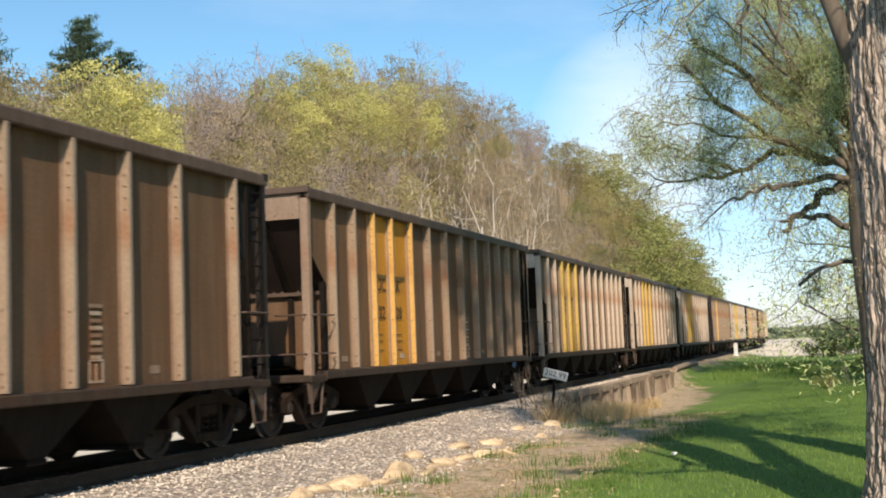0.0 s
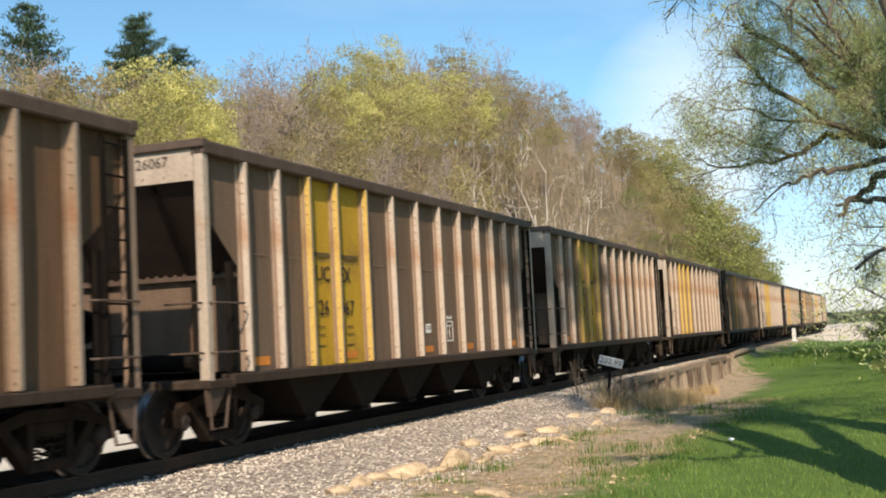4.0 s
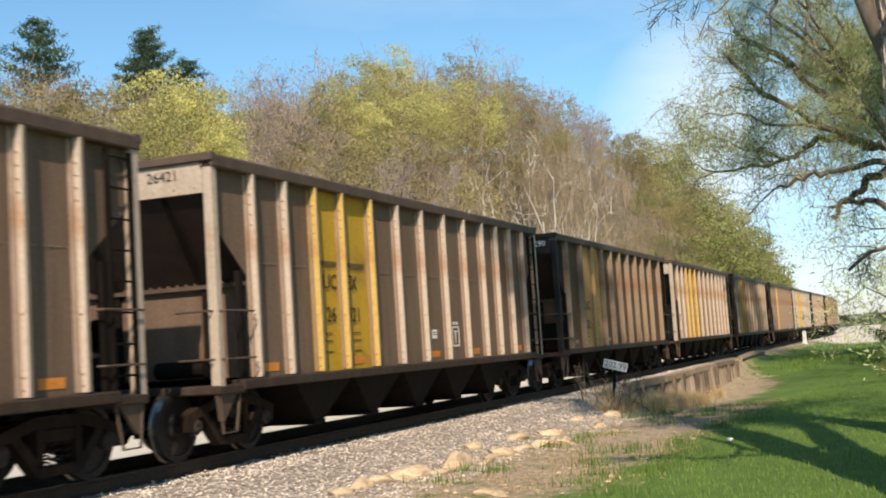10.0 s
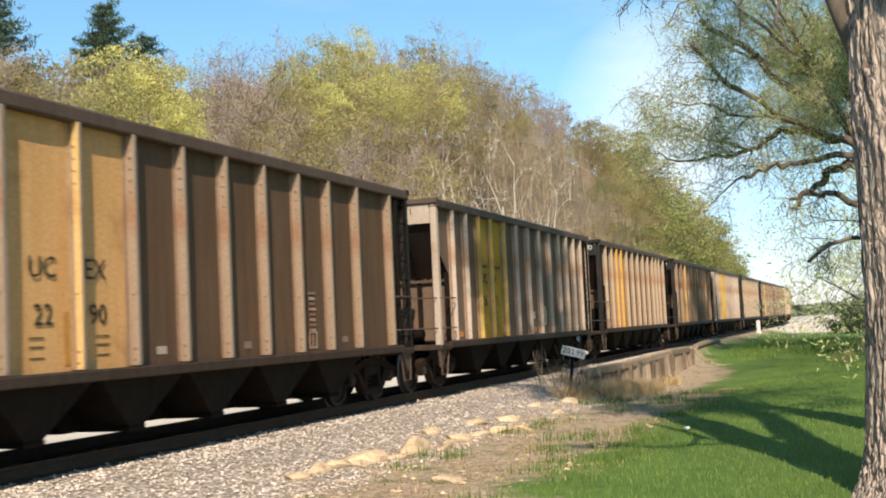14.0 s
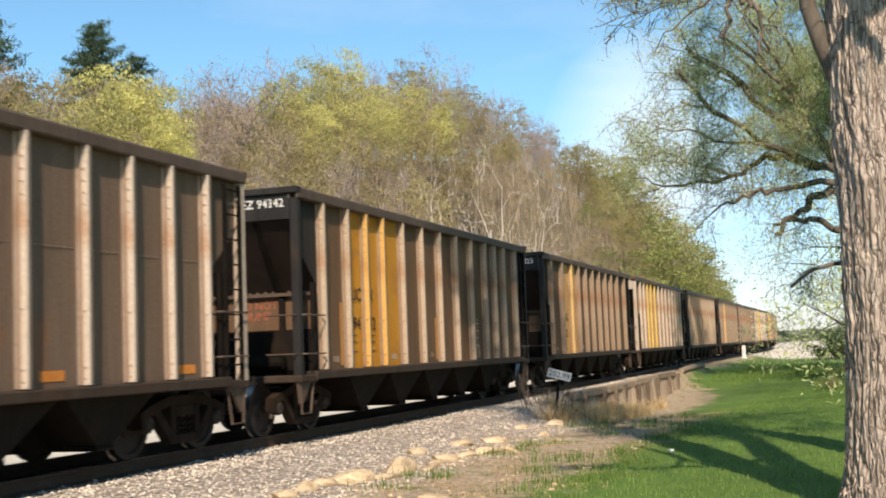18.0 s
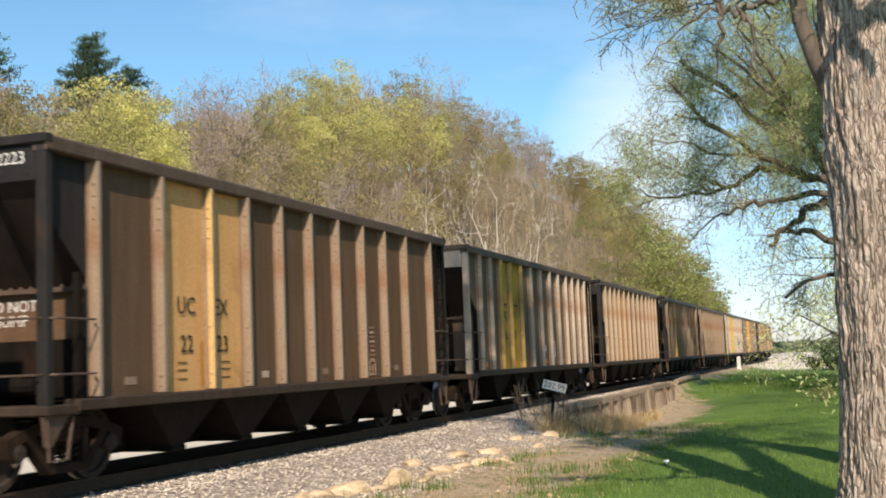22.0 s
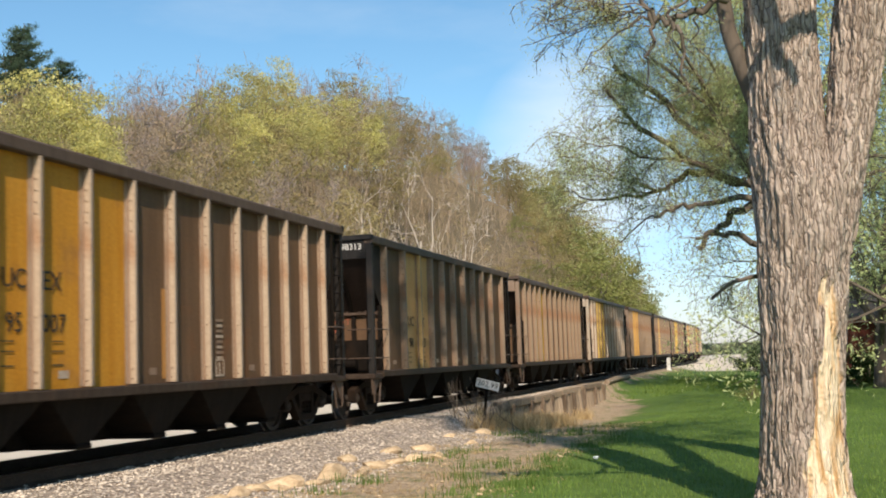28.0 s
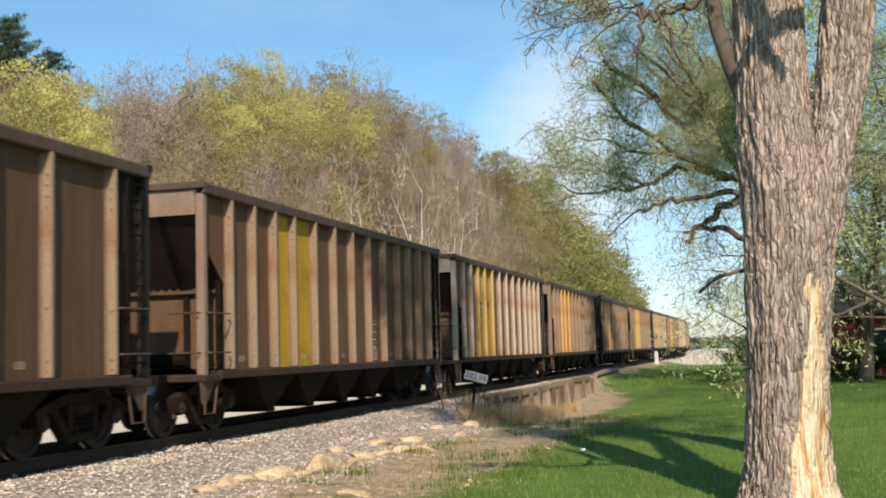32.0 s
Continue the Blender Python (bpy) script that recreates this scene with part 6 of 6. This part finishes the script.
# pale many-stemmed tree in front of the woods
for dx, dy, s, lean in ((0, 0, 1.4, 3), (1.2, 0.8, 1.2, 14), (-0.9, 0.5, 1.25, -12), (0.5, 1.5, 1.1, 22)):
    tree_thing(WOODS["pale"][0 if lean > 0 else 1], pose(-21 + dx, 70 + dy, ground_z(-21, 70) - 0.2, 0, lean, lean * 30) @ Matrix.Diagonal((s * 0.9, s * 0.9, s * 0.92, 1)), "pale_tree", "bare tree with pale whitish trunk and branches", "pale trees by the line")


# ---- saplings and brush on the slope ----
M_SAPLING = grainy("sapling_bark", (0.25, 0.19, 0.13), (0.42, 0.335, 0.245), 3, 0.95, 0.0)


def make_brush():
    g = np.random.default_rng(31)
    segs, pts = [], []
    for _ in range(2300):
        y = 40 + 220 * g.random() ** 1.4
        x = -20.5 - 26 * g.random() ** 1.3
        if math.degrees(math.atan2(x, y)) > -6.2 or (x > -29 and -18.5 < math.degrees(math.atan2(x, y)) < -15.2 and y < 70):
            continue
        z = ground_z(x, y)
        h = g.uniform(2.0, 6.0)
        p = np.array([x, y, z - 0.1])
        d = np.array([g.normal() * 0.12, g.normal() * 0.12, 1.0])
        for k in range(3):
            q = p + d * h / 3 + g.normal(size=3) * 0.08
            segs.append((*p, *q, 0.03 * (1 - k / 3.5), 0.03 * (1 - (k + 1) / 3.5)))
            for _ in range(3):
                e = p + (q - p) * g.random()
                t = e + np.array([g.normal() * 0.5, g.normal() * 0.5, g.uniform(0.3, 1.0)])
                segs.append((*e, *t, 0.012, 0.005))
                pts.extend([t, e + (t - e) * 0.6])
            p = q
    V, F = prisms(np.array(segs), 3)
    pts = np.array(pts)
    V2, F2 = leaf_quads(pts + g.normal(size=pts.shape) * 0.12, 0.11, g)
    me = quick_mesh("hillside_brush", np.concatenate([V, V2]), np.concatenate([F, F2 + len(V)]), [M_SAPLING, M_LEAF_OLIVE])
    idx = np.zeros(len(F) + len(F2), dtype=np.int32)
    idx[len(F):] = 1
    me.polygons.foreach_set("material_index", idx)
    thing("hillside_brush", "dense pale saplings and budding brush on the slope", "brush", kind="stuff", mesh=me)


make_brush()


# ---- far wooded bank along the horizon ----
def make_far_bank():
    g = np.random.default_rng(41)
    n = 9000
    a = np.radians(g.uniform(-12, 30, n))
    d = g.uniform(420, 620, n)
    h = 6 * (1 - g.random(n) ** 2.0) + 1.5 * np.sin(a * 40)
    p = np.stack([np.sin(a) * d, np.cos(a) * d, h - 2.0], 1)
    V, F = leaf_quads(p, 3.6, g)
    thing("far_woods", "hazy green line of distant trees across the valley", "woods", kind="stuff", mesh=quick_mesh("far_woods", V, F, leafy("distant_leaves", (0.15, 0.19, 0.11), (0.26, 0.29, 0.17))))


make_far_bank()


# ---- retaining wall of old timber ----
def make_wall():
    M_OLDWOOD = grainy("weathered_timber", (0.19, 0.14, 0.10), (0.44, 0.345, 0.25), 5, 0.95, 0.6, stretch=(1.5, 5, 0.5), tint=0.35)
    M_OLDDARK = grainy("dark_timber", (0.07, 0.05, 0.036), (0.19, 0.14, 0.10), 6, 0.95, 0.6, stretch=(1.5, 5, 0.5), tint=0.2)
    wall = thing("retaining_wall", "weathered timber retaining wall holding the ballast", "wall", kind="structure")
    r = random.Random(8)
    y = 31.0
    plank = Shape().box(-0.05, 0.05, -0.20, 0.20, -1.9, -0.16, 0.012).mesh("plank", M_OLDWOOD)
    while y < 53.5:
        part("plank", plank, None, wall, at=pose(-7.56 + r.uniform(-0.03, 0.03), y, r.uniform(-0.12, 0.06), r.uniform(-2, 2), r.uniform(-9, -3), r.uniform(-24, -6)))
        y += r.uniform(0.42, 0.62)
    post = Shape().box(-0.10, 0.10, -0.11, 0.11, -1.9, -0.12, 0.02).mesh("post", M_OLDDARK)
    for y in (33.4, 36.2, 38.05, 39.75, 42.3, 44.1, 46.8, 49.8, 52.4):
        part("post", post, None, wall, at=pose(-7.42, y, r.uniform(-0.08, 0.02), r.uniform(-2, 2), r.uniform(-2, 4), 0))
    beam = Shape().box(-0.14, 0.14, -2.45, 2.45, -0.24, -0.02, 0.025).mesh("beam", M_OLDWOOD)
    for k in range(4):
        part("beam", beam, None, wall, at=pose(-7.56 + r.uniform(-0.04, 0.04), 34.4 + 5.0 * k, r.uniform(-0.04, 0.03), r.uniform(-0.6, 0.6), 0, r.uniform(-0.7, 0.7)))
    log = Shape().tube([(-7.75, 56, -0.12), (-7.8, 60, -0.06), (-7.9, 66, -0.08)], [0.14, 0.16, 0.13], 8)
    thing("fallen_log", "pale fallen timber lying beside the track", "log", mesh=log.mesh("fallen_log", M_OLDWOOD))


make_wall()


# ---- milepost sign ----
def make_sign():
    ob = thing("milepost_sign", "small tilted white milepost sign on a dark leaning post", "sign", at=pose(-7.35, 29.6, ground_z(-7.35, 29.6) - 0.05))
    m = pose(0, 0, 0, 0, 7, 0)
    part("post", Shape().box(-0.035, 0.035, -0.02, 0.02, 0, 1.12, 0.006), M_UNDER, ob, at=m)
    top = pose(0.16, -0.035, 1.16, 0, 15.5, 6)
    plate = part("plate", Shape().box(-0.31, 0.31, -0.008, 0.008, -0.115, 0.115, 0.004), M_WHITE, ob, "white plate with black numerals", at=top)
    part("numerals", text_mesh("202.99", 0.205, M_INK), None, plate, at=pose(0, -0.011, 0, 90, 0, 0))


make_sign()

white = grainy("white_concrete", (0.5, 0.49, 0.46), (0.72, 0.71, 0.68), 9, 0.85, 0.2)
mk = thing("marker_post", "short white concrete marker post beside the track", "post", at=pose(-7.9, 92, ground_z(-7.9, 92) - 0.05))
part("shaft", Shape().prism([(-0.14, 0), (0.14, 0), (0.13, 0.95), (0.08, 1.02), (-0.08, 1.02), (-0.13, 0.95)], "y", -0.14, 0.14), white, mk)
part("footing", Shape().box(-0.22, 0.22, -0.22, 0.22, -0.1, 0.1, 0.02), white, mk)


# ---- rocks edging the ballast ----
def rock_mesh(seed):
    r = random.Random(seed)
    bm = bmesh.new()
    bmesh.ops.create_icosphere(bm, subdivisions=3, radius=0.5)
    sx, sy, sz = r.uniform(0.7, 1.0), r.uniform(0.9, 1.35), r.uniform(0.6, 0.85)
    cuts = [(Vector((r.gauss(0, 1), r.gauss(0, 1), r.gauss(0, 1))).normalized(), r.uniform(0.22, 0.40)) for _ in range(15)]
    for v in bm.verts:
        n = noise.noise(v.co * 1.7 + Vector((seed * 3.1, 0, 0))) * 0.42 + noise.noise(v.co * 5.0 + Vector((0, seed, 0))) * 0.08
        c = v.co * (1 + n)
        for q, far in cuts:
            over = c.dot(q) - far
            if over > 0:
                c = c - q * over
        v.co = Vector((c.x * sx, c.y * sy, max(c.z * sz, -0.2)))
    me = bpy.data.meshes.new("rock")
    bm.to_mesh(me)
    bm.free()
    me.materials.append(M_ROCK)
    return me


ROCKS = [rock_mesh(i) for i in range(6)]
r = random.Random(6)
# x, y, length, turn: a broken ledge of flat blocks and a few loose ones
spots = [(-6.50, 16.45, 0.74, 62), (-6.58, 15.10, 0.50, 50), (-6.74, 14.40, 0.36, 70), (-6.68, 13.70, 0.36, 40), (-6.85, 18.3, 0.36, 80), (-6.28, 17.05, 0.34, 60), (-6.28, 18.2, 0.40, 55), (-6.24, 18.9, 0.38, 70), (-6.06, 19.6, 0.44, 64), (-6.80, 20.3, 0.46, 75),
         (-4.85, 13.5, 0.30, 20), (-6.5, 21.6, 0.44, 60), (-6.2, 23.9, 0.30, 30), (-5.8, 20.0, 0.24, 10), (-6.42, 15.7, 0.38, 66), (-6.60, 14.75, 0.26, 15), (-6.36, 17.6, 0.30, 72), (-6.9, 24.6, 0.26, 40), (-6.75, 27.0, 0.5, 60), (-6.62, 13.1, 0.34, 80), (-5.6, 22.6, 0.2, 0), (-6.0, 20.6, 0.26, 50)]
for x, y, s, turn in spots:
    thing("rock", "pale buff limestone block edging the ballast", "rock", "rocks edging the ballast", mesh=r.choice(ROCKS), at=pose(x, y, ground_z(x, y) + s * 0.02, r.uniform(-14, 14), r.uniform(-8, 8), turn - 90 + r.uniform(-8, 8)) @ Matrix.Diagonal((s * 1.0, s * 1.35, s * r.uniform(0.75, 1.0), 1)))
scatter_stones("earth_pebbles", "small buff stones strewn over the bare earth", 260, lambda q: (q.uniform(-6.6, -3.6), near_biased(q, 9, 34)), lambda q: q.uniform(0.015, 0.06), M_ROCK, 13)
paper = Shape().add([tuple(v.co * 0.14) for v in ROCKS[2].vertices], [tuple(p.vertices) for p in ROCKS[2].polygons])
thing("white_litter", "crumpled white paper cup lying on the lawn", "litter", mesh=paper.mesh("white_litter", plain("white_paper", (0.82, 0.81, 0.78))), at=pose(-2.98, 19.9, ground_z(-2.98, 19.9) + 0.05))


# ---- grass ----
def blades(name, label, n, place, height, width, mats, seed, bend=0.35):
    g = np.random.default_rng(seed)
    P = np.array([place(g) for _ in range(n)])
    a = g.uniform(0, 6.283, n)
    h = height(g, n)
    lean = np.stack([np.cos(a), np.sin(a)], 1) * (bend * h * g.uniform(0.1, 1.0, n))[:, None]
    side = np.stack([-np.sin(a), np.cos(a)], 1) * (width * g.uniform(0.6, 1.3, n))[:, None]
    base = np.concatenate([P[:, :2] - side, P[:, 2:]], 1)
    base2 = np.concatenate([P[:, :2] + side, P[:, 2:]], 1)
    tip = np.concatenate([P[:, :2] + lean, P[:, 2:] + h[:, None]], 1)
    V = np.stack([base, base2, tip], 1).reshape(-1, 3)
    return thing(name, label, "grass", kind="stuff", mesh=quick_mesh(name, V, np.arange(3 * n).reshape(-1, 3), mats))


M_GRASS = leafy("grass_blades", (0.092, 0.168, 0.03), (0.20, 0.285, 0.065), 0.3)
M_STRAW = leafy("dry_grass", (0.36, 0.25, 0.12), (0.62, 0.47, 0.26), 0.25)


def lawn_spot(g):
    while True:
        y = 9.5 + 45 * g.random() ** 1.8
        x = -5.2 + 14 * g.random()
        e = noise.noise((x * 0.5, y * 0.5, 9.0)) * 1.2
        if x + e > -3.9 and (x < y * 0.14 + 1.5):
            return x, y, ground_z(x, y) - 0.01


def tuft_spot(cx0, cx1, cy0, cy1, centres, spread):
    def f(g):
        k = centres[int(g.integers(0, len(centres)))]
        x, y = k[0] + g.normal() * spread, k[1] + g.normal() * spread
        return x, y, ground_z(x, y) - 0.01
    return f


blades("lawn_grass", "short bright green mown grass of the lawn", 75000, lawn_spot, lambda g, n: g.uniform(0.03, 0.085, n), 0.008, M_GRASS, 1)
g = np.random.default_rng(2)
cent = [(g.uniform(-7.4, -6.0), g.uniform(30.0, 36.5)) for _ in range(46)] + [(g.uniform(-7.1, -6.6), g.uniform(38, 54)) for _ in range(6)] + [(-7.4 + g.normal() * 0.3, 29.6 + g.normal() * 0.6) for _ in range(8)]
blades("dry_grass_tufts", "tall straw-coloured dead grass along the timber wall", 5200, tuft_spot(0, 0, 0, 0, cent, 0.16), lambda g, n: g.uniform(0.1, 0.5, n), 0.009, M_STRAW, 3, 1.1)
cent = [(g.uniform(-6.4, -3.2), g.uniform(10, 34)) for _ in range(46)]
blades("verge_grass_tufts", "scattered green tufts on the bare earth verge", 2600, tuft_spot(0, 0, 0, 0, cent, 0.17), lambda g, n: g.uniform(0.05, 0.22, n), 0.009, M_GRASS, 4, 0.5)
cent = [(g.uniform(-6.6, -3.4), g.uniform(9, 34)) for _ in range(210)]
blades("dead_grass_litter", "flattened dead grass and litter on the verge", 15000, tuft_spot(0, 0, 0, 0, cent, 0.22), lambda g, n: g.uniform(0.01, 0.07, n), 0.008, M_STRAW, 5, 3.0)
cent = [(g.uniform(-6.9, 1.0), g.uniform(54, 80)) for _ in range(150)]
blades("tall_green_grass", "longer bright grass on the bank past the wall", 9000, tuft_spot(0, 0, 0, 0, cent, 0.35), lambda g, n: g.uniform(0.08, 0.28, n), 0.015, M_GRASS, 6, 0.6)
# weeds and bare stems round the sign
segs = []
for _ in range(40):
    p = np.array([-7.35 + g.normal() * 0.35, 29.6 + g.normal() * 0.9, 0.0])
    p[2] = ground_z(p[0], p[1])
    q = p + np.array([g.normal() * 0.3, g.normal() * 0.3, g.uniform(0.3, 1.0)])
    segs.append((*p, *q, 0.010, 0.005))
    segs.append((*(p + (q - p) * 0.6), *(q + g.normal(size=3) * 0.2), 0.006, 0.003))
V, F = prisms(np.array(segs), 3)
thing("dead_weeds", "bare dead weed stems round the sign", "weeds", kind="stuff", mesh=quick_mesh("dead_weeds", V, F, M_BARK))


def motions():
    def place(t):
        return 17.85 - 4.976 * t - 0.0163 * t * t + 7.3e-5 * t ** 3

    for car, off, st in zip(cars, OFFSETS, STYLES):
        half = KINDS[st["kind"]][0] / 2
        rows = []
        for i in range(33):
            s = place(i) + off + half
            x, y, h = track_point(s)
            rows.append((i, pose(x, y, 0, 0, 0, h) @ pose(0, -half, 0)))
        walk(car, rows)
    turns = []
    for i in range(33 * 8 - 7):
        t = i / 8
        turns.append((t, -(place(t) - place(0)) / 0.455))
    for w, dy in wheelsets:
        if w.name.startswith("wheelset"):
            walk(w, [(t, Matrix.Translation((0, dy, 0.455)) @ Matrix.Rotation(a, 4, "X")) for t, a in turns])


motions()
